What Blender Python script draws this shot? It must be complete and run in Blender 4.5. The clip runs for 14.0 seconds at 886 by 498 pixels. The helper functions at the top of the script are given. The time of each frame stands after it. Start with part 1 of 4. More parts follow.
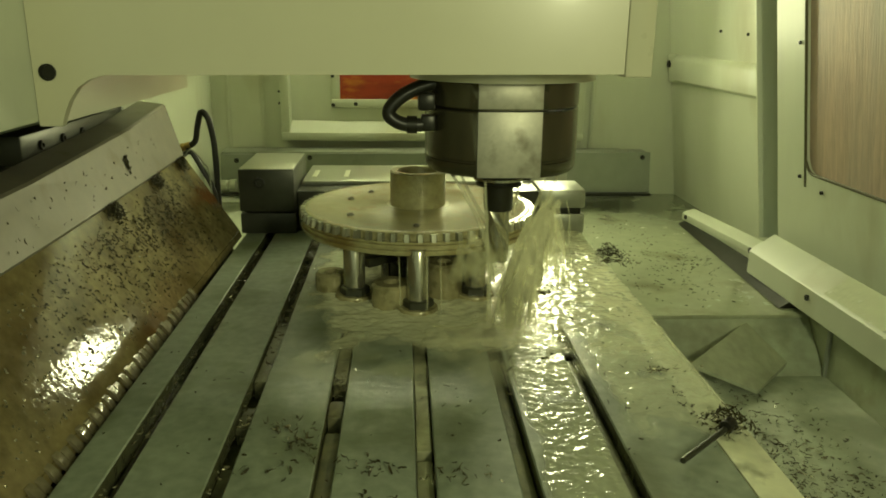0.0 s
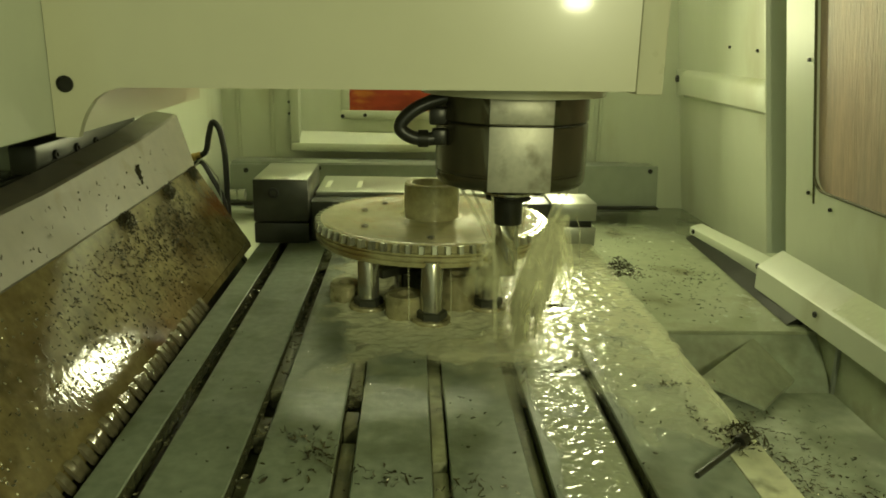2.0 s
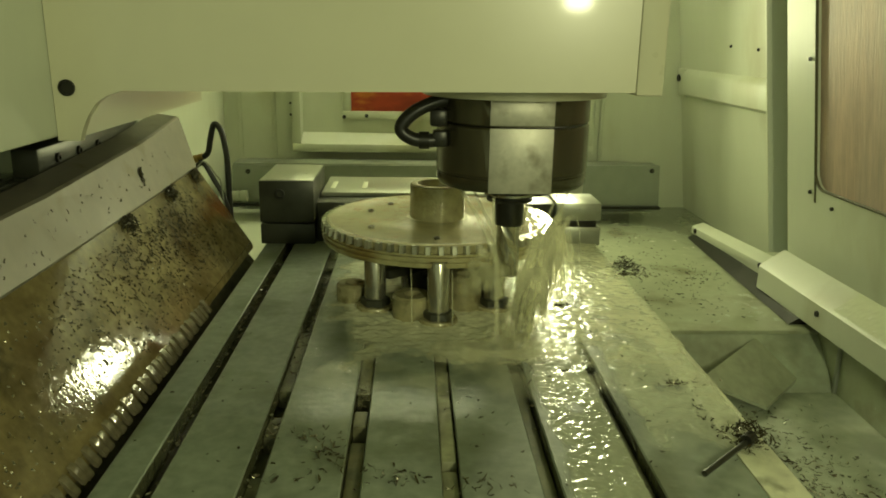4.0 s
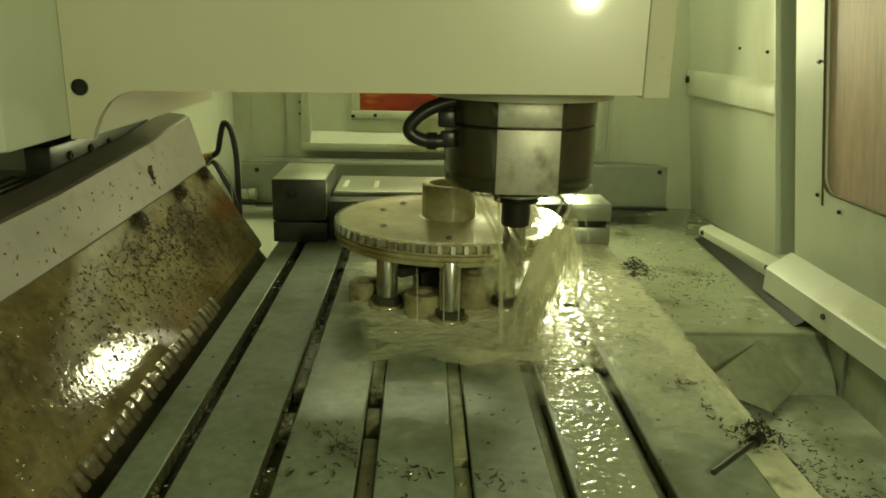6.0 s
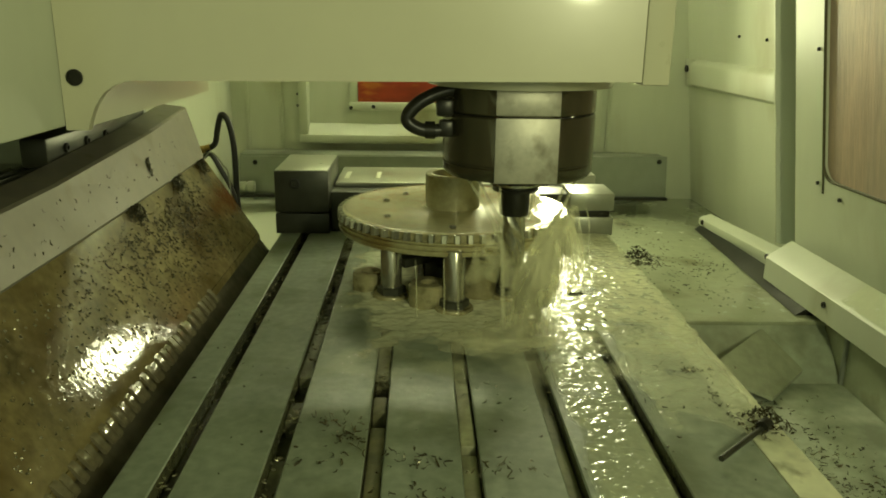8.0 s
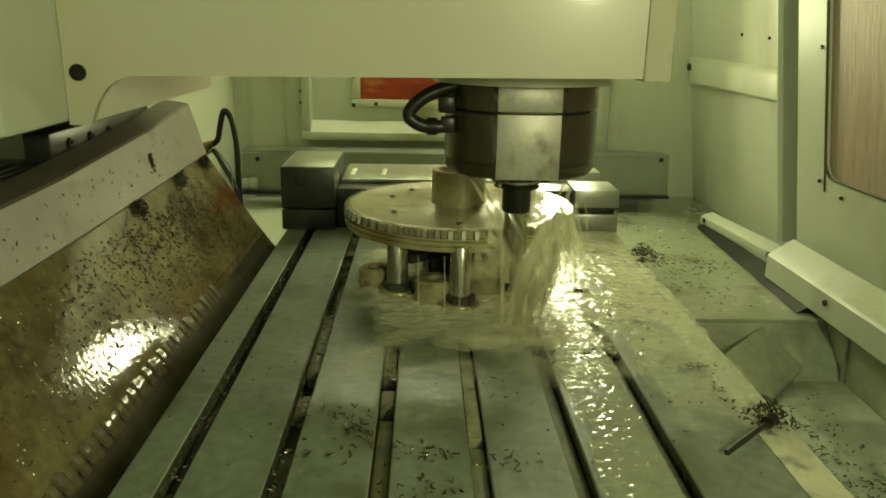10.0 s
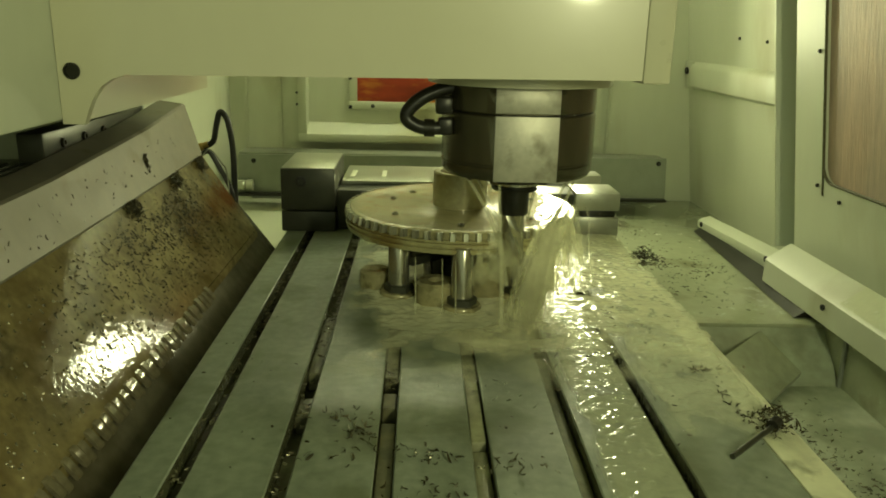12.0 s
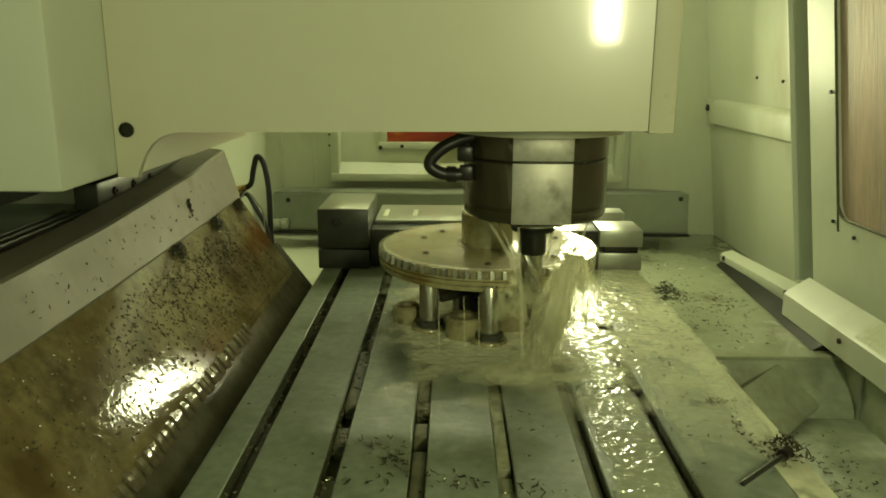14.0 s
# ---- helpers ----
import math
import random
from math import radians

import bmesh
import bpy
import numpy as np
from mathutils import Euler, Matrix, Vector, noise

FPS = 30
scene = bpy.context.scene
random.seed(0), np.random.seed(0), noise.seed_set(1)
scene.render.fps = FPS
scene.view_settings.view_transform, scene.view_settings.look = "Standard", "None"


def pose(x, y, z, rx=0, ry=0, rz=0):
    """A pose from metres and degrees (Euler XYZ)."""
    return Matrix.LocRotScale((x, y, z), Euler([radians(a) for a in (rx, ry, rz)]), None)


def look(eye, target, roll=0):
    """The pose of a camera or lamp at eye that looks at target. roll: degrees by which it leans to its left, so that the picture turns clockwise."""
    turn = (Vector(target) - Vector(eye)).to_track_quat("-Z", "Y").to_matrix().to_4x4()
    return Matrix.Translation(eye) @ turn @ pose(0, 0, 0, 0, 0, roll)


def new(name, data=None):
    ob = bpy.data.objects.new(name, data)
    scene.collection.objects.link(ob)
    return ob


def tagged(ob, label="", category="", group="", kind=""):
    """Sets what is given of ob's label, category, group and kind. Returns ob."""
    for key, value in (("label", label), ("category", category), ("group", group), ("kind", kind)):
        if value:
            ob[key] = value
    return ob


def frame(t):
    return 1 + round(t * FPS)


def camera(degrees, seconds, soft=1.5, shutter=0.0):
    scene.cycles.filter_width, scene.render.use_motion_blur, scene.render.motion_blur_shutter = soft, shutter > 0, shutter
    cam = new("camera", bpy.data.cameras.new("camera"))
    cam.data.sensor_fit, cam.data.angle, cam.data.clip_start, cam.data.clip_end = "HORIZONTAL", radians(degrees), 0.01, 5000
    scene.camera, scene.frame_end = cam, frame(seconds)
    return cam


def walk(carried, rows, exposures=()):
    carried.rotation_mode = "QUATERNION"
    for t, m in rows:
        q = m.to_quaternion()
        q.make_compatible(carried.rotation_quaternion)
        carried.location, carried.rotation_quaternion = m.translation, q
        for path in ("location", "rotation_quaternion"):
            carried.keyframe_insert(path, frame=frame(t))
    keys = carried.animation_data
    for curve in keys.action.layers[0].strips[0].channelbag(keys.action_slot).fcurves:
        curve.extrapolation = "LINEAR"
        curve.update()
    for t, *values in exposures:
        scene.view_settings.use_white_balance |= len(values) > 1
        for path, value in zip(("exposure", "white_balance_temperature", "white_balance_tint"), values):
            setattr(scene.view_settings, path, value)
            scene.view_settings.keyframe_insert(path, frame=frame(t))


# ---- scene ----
# The working space of a machining centre, seen along its table.  z = 0 is the table top.
cam = camera(60.26, 14.0, soft=1.8)
ROWS = [
    (0, 0.3924, 0.102, 0.4208, -3.004, -16.275, -0.65),
    (0.5, 0.3923, 0.1035, 0.4194, -3.231, -16.292, -0.973),
    (1, 0.3904, 0.1016, 0.4215, -3.11, -16.096, -1.024),
    (1.5, 0.3871, 0.098, 0.4269, -2.805, -15.52, -1.073),
    (2, 0.3862, 0.0985, 0.4267, -2.584, -15.535, -1.213),
    (2.5, 0.3871, 0.1002, 0.4277, -2.565, -15.604, -1.016),
    (3, 0.3888, 0.1007, 0.4297, -2.606, -15.587, -0.882),
    (5.5, 0.3864, 0.0898, 0.4303, -1.871, -15.619, -1.199),
    (6, 0.3885, 0.0896, 0.4333, -1.799, -15.666, -1.245),
    (6.5, 0.3865, 0.0887, 0.4328, -1.799, -15.592, -1.137),
    (7, 0.3888, 0.0921, 0.4305, -1.824, -15.735, -1.028),
    (7.5, 0.3878, 0.093, 0.4284, -1.829, -16.027, -1.119),
    (8, 0.3894, 0.0939, 0.4279, -1.841, -16.2, -0.869),
    (10.5, 0.3906, 0.0897, 0.4232, -1.645, -16.321, -1.055),
    (11, 0.3877, 0.0916, 0.4206, -1.735, -16.278, -1.133),
    (11.5, 0.3889, 0.0944, 0.4234, -1.854, -15.985, -1.315),
    (12, 0.3901, 0.0977, 0.422, -1.951, -16.07, -1.373),
    (12.5, 0.3929, 0.0977, 0.4211, -2.136, -16.195, -1.332),
    (13, 0.407, 0.0745, 0.4343, -1.27, -15.001, -0.585),
    (13.3, 0.3953, 0.0488, 0.4362, -0.5574, -14.7921, -0.617),
    (13.5, 0.3852, 0.0311, 0.444, 1.993, -14.624, -0.58),
    (13.7, 0.3909, 0.0262, 0.4572, 2.7456, -13.2692, -0.0641),
    (14, 0.4028, 0.0343, 0.4516, 0.583, -13.759, -0.321),
]


def camera_pose(x, y, z, yaw, pitch, roll):
    return pose(x, y, z, 0, 0, yaw) @ pose(0, 0, 0, 90 + pitch) @ pose(0, 0, 0, 0, 0, -roll)


walk(cam, [(r[0], camera_pose(*r[1:])) for r in ROWS], exposures=[(0.0, 0.0), (14.0, 0.0)])

# ---- light ----
world = bpy.data.worlds.new("shop")
scene.world = world
world.use_nodes = True
world.node_tree.nodes["Background"].inputs[0].default_value = (0.80, 0.92, 0.52, 1)
world.node_tree.nodes["Background"].inputs[1].default_value = 0.46


def area_lamp(name, eye, target, sx, sy, watts, colour, spread=180):
    d = bpy.data.lights.new(name, "AREA")
    d.shape, d.size, d.size_y, d.energy, d.color = "RECTANGLE", sx, sy, watts, colour
    ob = new(name, d)
    ob.matrix_world = look(eye, target)
    d.spread = radians(spread)
    return ob


LAMP = (0.98, 1.0, 0.56)
area_lamp("front_work_lamp", (0.85, -0.34, 0.64), (0.45, 1.1, 0.25), 0.07, 0.26, 7.3, LAMP)
area_lamp("back_work_lamp", (0.815, 2.40, 0.425), (0.47, 1.30, 0.24), 0.08, 0.26, 4.8, LAMP, 158)


# ---- materials ----
def material(name, base, rough=0.5, metal=0.0, var=0.15, scale=8.0, fine=60.0, bump=0.0, bump_scale=80.0, dirt=None, dirt_amount=0.0,
             dirt_scale=5.0, rough_var=0.15, stretch=(1, 1, 1), alpha=1.0, trans=0.0, emit=0.0, coat=0.0, ior=1.45, per_object=0.0):
    m = bpy.data.materials.new(name)
    m.use_nodes = True
    nt = m.node_tree
    n, l = nt.nodes, nt.links
    b = n["Principled BSDF"]
    tc = n.new("ShaderNodeTexCoord")
    mp = n.new("ShaderNodeMapping")
    mp.inputs["Scale"].default_value = stretch
    l.new(tc.outputs["Object"], mp.inputs[0])

    def nz(sc, detail=4):
        t = n.new("ShaderNodeTexNoise")
        t.inputs["Scale"].default_value, t.inputs["Detail"].default_value = sc, detail
        l.new(mp.outputs[0], t.inputs["Vector"])
        return t
    big, small = nz(scale), nz(fine, 6)
    mix = n.new("ShaderNodeMix")
    mix.data_type = "FLOAT"
    mix.inputs[0].default_value = 0.45
    l.new(big.outputs[0], mix.inputs[2])
    l.new(small.outputs[0], mix.inputs[3])
    ramp = n.new("ShaderNodeMapRange")
    ramp.inputs[1].default_value, ramp.inputs[2].default_value = 0.3, 0.7
    ramp.inputs[3].default_value, ramp.inputs[4].default_value = 1 - var, 1 + var
    l.new(mix.outputs[0], ramp.inputs[0])
    mul = n.new("ShaderNodeVectorMath")
    mul.operation = "SCALE"
    mul.inputs[0].default_value = base
    l.new(ramp.outputs[0], mul.inputs["Scale"])
    colour = mul.outputs[0]
    if per_object:
        oi = n.new("ShaderNodeObjectInfo")
        r2 = n.new("ShaderNodeMapRange")
        r2.inputs[3].default_value, r2.inputs[4].default_value = 1 - per_object, 1 + per_object
        l.new(oi.outputs["Random"], r2.inputs[0])
        m2 = n.new("ShaderNodeVectorMath")
        m2.operation = "SCALE"
        l.new(colour, m2.inputs[0])
        l.new(r2.outputs[0], m2.inputs["Scale"])
        colour = m2.outputs[0]
    if dirt:
        dn = nz(dirt_scale, 8)
        dr = n.new("ShaderNodeMapRange")
        dr.inputs[1].default_value, dr.inputs[2].default_value = 0.62 - 0.25 * dirt_amount, 0.78 - 0.25 * dirt_amount
        l.new(dn.outputs[0], dr.inputs[0])
        dm = n.new("ShaderNodeMix")
        dm.data_type = "RGBA"
        l.new(dr.outputs[0], dm.inputs[0])
        l.new(colour, dm.inputs[6])
        dm.inputs[7].default_value = (*dirt, 1)
        colour = dm.outputs[2]
    l.new(colour, b.inputs["Base Color"])
    rr = n.new("ShaderNodeMapRange")
    rr.inputs[1].default_value, rr.inputs[2].default_value = 0.3, 0.7
    rr.inputs[3].default_value, rr.inputs[4].default_value = max(0.02, rough * (1 - rough_var)), min(1, rough * (1 + rough_var))
    l.new(mix.outputs[0], rr.inputs[0])
    l.new(rr.outputs[0], b.inputs["Roughness"])
    b.inputs["Metallic"].default_value = metal
    b.inputs["Alpha"].default_value = alpha
    b.inputs["Transmission Weight"].default_value = trans
    b.inputs["IOR"].default_value = ior
    b.inputs["Coat Weight"].default_value = coat
    b.inputs["Coat Roughness"].default_value = 0.08
    if emit:
        l.new(colour, b.inputs["Emission Color"])
        b.inputs["Emission Strength"].default_value = emit
    if bump:
        bn = nz(bump_scale, 3)
        bp = n.new("ShaderNodeBump")
        bp.inputs["Strength"].default_value, bp.inputs["Distance"].default_value = bump, 0.004
        l.new(bn.outputs[0], bp.inputs["Height"])
        l.new(bp.outputs[0], b.inputs["Normal"])
        if coat:
            l.new(bp.outputs[0], b.inputs["Coat Normal"])
    return m


PAINT = material("cream_paint", (0.55, 0.58, 0.455), 0.42, var=0.05, scale=3, fine=25, bump=0.03, bump_scale=60, dirt=(0.40, 0.40, 0.26), dirt_amount=0.12, dirt_scale=4, stretch=(1, 1, 0.35))
CASE = material("head_paint", (0.53, 0.52, 0.37), 0.30, var=0.03, scale=2, fine=20, bump=0.012, bump_scale=30, dirt=(0.52, 0.51, 0.36), dirt_amount=0.12, dirt_scale=3, coat=0.45)
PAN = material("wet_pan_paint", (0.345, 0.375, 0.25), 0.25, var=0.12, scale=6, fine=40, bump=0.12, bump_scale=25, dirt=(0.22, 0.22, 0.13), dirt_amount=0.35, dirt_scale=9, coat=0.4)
GREY = material("grey_sheet", (0.246, 0.268, 0.217), 0.38, metal=0.35, var=0.12, scale=4, fine=30, bump=0.03, dirt=(0.08, 0.08, 0.05), dirt_amount=0.2)
TABLE = material("wet_table_iron", (0.208, 0.240, 0.182), 0.45, metal=0.0, var=0.38, scale=7, fine=70, bump=0.16, bump_scale=70, dirt=(0.115, 0.132, 0.075), dirt_amount=0.42, dirt_scale=9, ior=1.3, coat=0.16)
LAND = material("pale_table_edge", (0.62, 0.635, 0.44), 0.35, var=0.2, scale=12, fine=60, bump=0.12, bump_scale=40, dirt=(0.20, 0.20, 0.11), dirt_amount=0.25, dirt_scale=22)
COVER = material("galvanised_cover", (0.160, 0.148, 0.108), 0.52, metal=0.25, var=0.25, scale=6, fine=40, bump=0.05, bump_scale=35, dirt=(0.12, 0.10, 0.05), dirt_amount=0.22, dirt_scale=16)
WETCOVER = material("oily_wet_cover", (0.165, 0.134, 0.060), 0.07, metal=0.0, var=0.6, scale=9, fine=70, bump=0.085, bump_scale=120, dirt=(0.082, 0.057, 0.020), dirt_amount=0.40, dirt_scale=7, rough_var=0.5, ior=1.36)
# Sliding sheet's tone is darkened for the shadow that lies along most of it.
SHADEDSHEET = material("shaded_oily_sheet", (0.11, 0.10, 0.065), 0.14, metal=0.0, var=0.35, scale=8, fine=50, bump=0.08, bump_scale=90, dirt=(0.07, 0.06, 0.03), dirt_amount=0.4, dirt_scale=9, rough_var=0.4, ior=1.36)
WIPER = material("wet_ribbed_wiper", (0.16, 0.14, 0.085), 0.10, metal=0.1, var=0.4, scale=20, fine=80, bump=0.10, bump_scale=90, ior=1.4)
DARK = material("oiled_black_steel", (0.022, 0.022, 0.016), 0.32, metal=0.4, var=0.25, scale=14, fine=70, bump=0.05)
SPINDLE = material("dark_ground_steel", (0.115, 0.108, 0.068), 0.24, metal=0.75, var=0.22, scale=9, fine=60, stretch=(1, 1, 0.3), bump=0.03, dirt=(0.03, 0.027, 0.015), dirt_amount=0.25)
FLAT = material("bright_ground_flat", (0.42, 0.41, 0.33), 0.42, metal=0.4, var=0.20, scale=14, fine=110, bump=0.06, dirt=(0.22, 0.21, 0.15), dirt_amount=0.40, dirt_scale=26)
STEEL = material("wet_machined_steel", (0.42, 0.41, 0.32), 0.20, metal=0.85, var=0.15, scale=18, fine=90, bump=0.05)
WORK = material("wet_brass_toned_steel", (0.41, 0.385, 0.20), 0.34, metal=0.15, var=0.32, scale=10, fine=70, bump=0.42, bump_scale=70, dirt=(0.26, 0.20, 0.07), dirt_amount=0.42, dirt_scale=11, coat=0.9)
RIM = material("machined_rim_steel", (0.42, 0.42, 0.31), 0.22, metal=0.6, var=0.3, scale=40, fine=120, per_object=0.3)
RUBBER = material("black_rubber", (0.018, 0.018, 0.013), 0.35, var=0.2, scale=30, fine=90)
# Dark for the vise's shaded fronts, pale for its lit tops; other steel too.
VISE = material("dark_vise_steel", (0.048, 0.051, 0.034), 0.35, metal=0.3, var=0.2, scale=12, fine=60, bump=0.04, dirt=(0.022, 0.022, 0.014), dirt_amount=0.3)
VISETOP = material("pale_vise_steel", (0.375, 0.388, 0.312), 0.32, metal=0.6, var=0.12, scale=10, fine=60)
CHIP = material("steel_chips", (0.20, 0.185, 0.12), 0.25, metal=0.8, var=0.4, scale=30, fine=90)
CHIPDARK = material("dark_oily_chips", (0.065, 0.058, 0.030), 0.22, metal=0.5, var=0.5, scale=40, fine=120)
COOLANT = material("milky_coolant", (0.62, 0.62, 0.40), 0.12, var=0.10, scale=20, fine=60, alpha=0.34, bump=0.3, bump_scale=60)
SPRAY = material("coolant_spray", (0.85, 0.85, 0.56), 0.9, var=0.10, scale=40, fine=90, alpha=0.14, ior=1.05)
AMBER = material("amber_window", (0.26, 0.030, 0.010), 0.45, var=0.6, scale=6, fine=20, dirt=(0.62, 0.26, 0.03), dirt_amount=0.42, dirt_scale=9, stretch=(0.6, 1, 1.6))
PANE = material("smeared_polycarbonate", (0.60, 0.455, 0.335), 0.5, var=0.34, scale=30, fine=130, stretch=(1, 3.0, 0.22), bump=0.3, bump_scale=75, dirt=(0.42, 0.385, 0.33), dirt_amount=0.5, dirt_scale=1.6, trans=0.75)
WHITE = material("white_marks", (0.78, 0.8, 0.66), 0.4, var=0.06)
BRASS = material("brass_fitting", (0.45, 0.32, 0.10), 0.3, metal=0.8)
TROUGH = material("dark_wet_trough", (0.36, 0.40, 0.295), 0.22, metal=0.1, var=0.3, scale=6, fine=40, bump=0.18, bump_scale=40, dirt=(0.19, 0.21, 0.14), dirt_amount=0.42, dirt_scale=8, coat=0.4)
WETSILL = material("wet_sill_paint", (0.58, 0.61, 0.45), 0.08, var=0.06, scale=5, fine=40)
MURKY = material("murky_wet_steel", (0.36, 0.33, 0.18), 0.22, metal=0.2, var=0.35, scale=20, fine=70, bump=0.12, dirt=(0.10, 0.09, 0.04), dirt_amount=0.45, dirt_scale=30, coat=0.5)


def let_through(m, share):
    """Fine drops pass light on to their far side."""
    n, l = m.node_tree.nodes, m.node_tree.links
    b, out = n["Principled BSDF"], n["Material Output"]
    alpha = b.inputs["Alpha"]
    thin, mix, clear, cut = n.new("ShaderNodeBsdfTranslucent"), n.new("ShaderNodeMixShader"), n.new("ShaderNodeBsdfTransparent"), n.new("ShaderNodeMixShader")
    thin.inputs[0].default_value = (0.88, 0.88, 0.60, 1)
    mix.inputs[0].default_value = share
    if alpha.links:
        l.new(alpha.links[0].from_socket, cut.inputs[0])
        l.remove(alpha.links[0])
    else:
        cut.inputs[0].default_value = alpha.default_value
    alpha.default_value = 1.0
    l.new(b.outputs[0], mix.inputs[1])
    l.new(thin.outputs[0], mix.inputs[2])
    l.new(clear.outputs[0], cut.inputs[1])
    l.new(mix.outputs[0], cut.inputs[2])
    l.new(cut.outputs[0], out.inputs[0])


let_through(SPRAY, 0.5)
# Glow of the added fill tube at the back.
FILL_TUBE = material("fill_tube_glow", (0.98, 1.0, 0.60), 0.3, var=0.0, emit=37.0)
SLOT = material("dark_slot", (0.10, 0.103, 0.056), 0.25, metal=0.1, var=0.5, scale=12, fine=60, bump=0.2, bump_scale=60)
FACET = material("murky_plate", (0.34, 0.37, 0.26), 0.45, var=0.3, scale=9, fine=50, bump=0.12, dirt=(0.21, 0.23, 0.15), dirt_amount=0.45, dirt_scale=10)
SEAL = material("dark_seal", (0.09, 0.085, 0.04), 0.6, var=0.2)


# ---- mesh helpers ----
def mesh_from(name, bm, mat, smooth=True, angle=35):
    me = bpy.data.meshes.new(name)
    bmesh.ops.recalc_face_normals(bm, faces=bm.faces)
    bm.to_mesh(me)
    bm.free()
    me.materials.append(mat)
    if smooth:
        for f in me.polygons:
            f.use_smooth = True
        me.set_sharp_from_angle(angle=radians(angle))
    return me


def part(name, bm, mat, parent=None, label="", smooth=True):
    ob = new(name, mesh_from(name, bm, mat, smooth))
    if parent is not None:
        ob.parent = parent
    if label:
        ob["label"] = label
    return ob


def empty(name, at=(0, 0, 0)):
    ob = new(name)
    ob.location = at
    ob.empty_display_size = 0.02
    return ob


def box(x0, x1, y0, y1, z0, z1, bevel=0.002, bm=None, segments=2):
    own = bmesh.new()
    bmesh.ops.create_cube(own, size=1)
    for q in own.verts:
        q.co = Vector(((x0 + x1) / 2 + q.co.x * (x1 - x0), (y0 + y1) / 2 + q.co.y * (y1 - y0), (z0 + z1) / 2 + q.co.z * (z1 - z0)))
    if bevel:
        bmesh.ops.bevel(own, geom=own.edges[:], offset=bevel, segments=segments, affect="EDGES", profile=0.5)
    return join(bm, own)


def join(bm, own, m=None):
    if m is not None:
        bmesh.ops.transform(own, matrix=m, verts=own.verts)
    if bm is None:
        return own
    tmp = bpy.data.meshes.new("tmp")
    own.to_mesh(tmp)
    own.free()
    bm.from_mesh(tmp)
    bpy.data.meshes.remove(tmp)
    return bm


def lathe(profile, n=48, centre=(0, 0, 0), bm=None, close=True):
    """A turned body from (radius, z) pairs."""
    own = bmesh.new()
    rings = []
    for r, z in profile:
        rings.append([own.verts.new((centre[0] + r * math.cos(2 * math.pi * i / n), centre[1] + r * math.sin(2 * math.pi * i / n), centre[2] + z)) for i in range(n)])
    for a, b in zip(rings, rings[1:]):
        for i in range(n):
            j = (i + 1) % n
            own.faces.new((a[i], a[j], b[j], b[i]))
    if close:
        own.faces.new(rings[0])
        own.faces.new(rings[-1])
    return join(bm, own)


def extrude_profile(points, y0, y1, bm=None):
    """A closed (x, z) outline carried along y."""
    own = bmesh.new()
    a = [own.verts.new((x, y0, z)) for x, z in points]
    b = [own.verts.new((x, y1, z)) for x, z in points]
    k = len(points)
    for i in range(k):
        own.faces.new((a[i], a[(i + 1) % k], b[(i + 1) % k], b[i]))
    own.faces.new(a)
    own.faces.new(b)
    return join(bm, own)


def tube(points, radius, n=10, bm=None, ends=True, taper=None):
    """A round bar along a smooth line through the points."""
    pts = [Vector(q) for q in points]
    fine = []
    for i in range(len(pts) - 1):
        p0, p1, p2, p3 = pts[max(i - 1, 0)], pts[i], pts[i + 1], pts[min(i + 2, len(pts) - 1)]
        for k in range(6):
            t = k / 6
            fine.append(0.5 * ((2 * p1) + (p2 - p0) * t + (2 * p0 - 5 * p1 + 4 * p2 - p3) * t * t + (3 * p1 - p0 - 3 * p2 + p3) * t ** 3))
    fine.append(pts[-1])
    own = bmesh.new()
    rings = []
    up = Vector((0.3, 0.2, 0.93)).normalized()
    for i, q in enumerate(fine):
        d = (fine[min(i + 1, len(fine) - 1)] - fine[max(i - 1, 0)]).normalized()
        s = d.cross(up)
        s = s.normalized() if s.length > 1e-4 else Vector((1, 0, 0))
        u = s.cross(d)
        r = radius if taper is None else radius * (taper[0] + (taper[1] - taper[0]) * i / (len(fine) - 1))
        rings.append([own.verts.new(q + r * (math.cos(2 * math.pi * k / n) * s + math.sin(2 * math.pi * k / n) * u)) for k in range(n)])
    for a, b in zip(rings, rings[1:]):
        for i in range(n):
            own.faces.new((a[i], a[(i + 1) % n], b[(i + 1) % n], b[i]))
    if ends:
        own.faces.new(rings[0])
        own.faces.new(rings[-1])
    return join(bm, own)


def screw_head(r=0.006, h=0.004):
    bm = lathe([(r * 0.45, 0.0005), (r * 0.45, h * 0.7), (r * 0.5, h), (r * 0.9, h), (r, h * 0.8), (r, 0)][::-1], 12)
    return bm


def table_shift(t):
    """The feed: the mill follows the rim of the workpiece."""
    dx = 0.0006 + 0.0039 * t
    return dx, math.sqrt(0.218 ** 2 - (0.116 - dx) ** 2) - math.sqrt(0.218 ** 2 - 0.116 ** 2)


ON_TABLE = []


def on_table(ob):
    ON_TABLE.append(ob)
    return ob


# ---- enclosure ----
def wall(name, bm, mat, label):
    return tagged(part(name, bm, mat), label, "wall", kind="structure")


BACK = 2.52
wall_north = wall("wall_north", box(-0.30, 1.30, BACK, BACK + 0.03, -0.6, 1.3, 0), PAINT, "cream painted sheet metal back wall of the enclosure")
for i, x in enumerate((-0.15, -0.045, 0.985)):
    part("panel_seam", box(x - 0.006, x + 0.006, BACK - 0.006, BACK - 0.0005, -0.1, 1.2, 0.002), PAINT, wall_north)
wall_west = wall("wall_west", box(-0.23, -0.20, 1.66, BACK, -0.6, 1.3, 0), PAINT, "cream painted side wall behind the slanted cover")
wall_far_west = wall("wall_far_west", box(-0.93, -0.90, -0.55, 1.66, -0.6, 1.3, 0), PAINT, "cream painted column side of the enclosure")
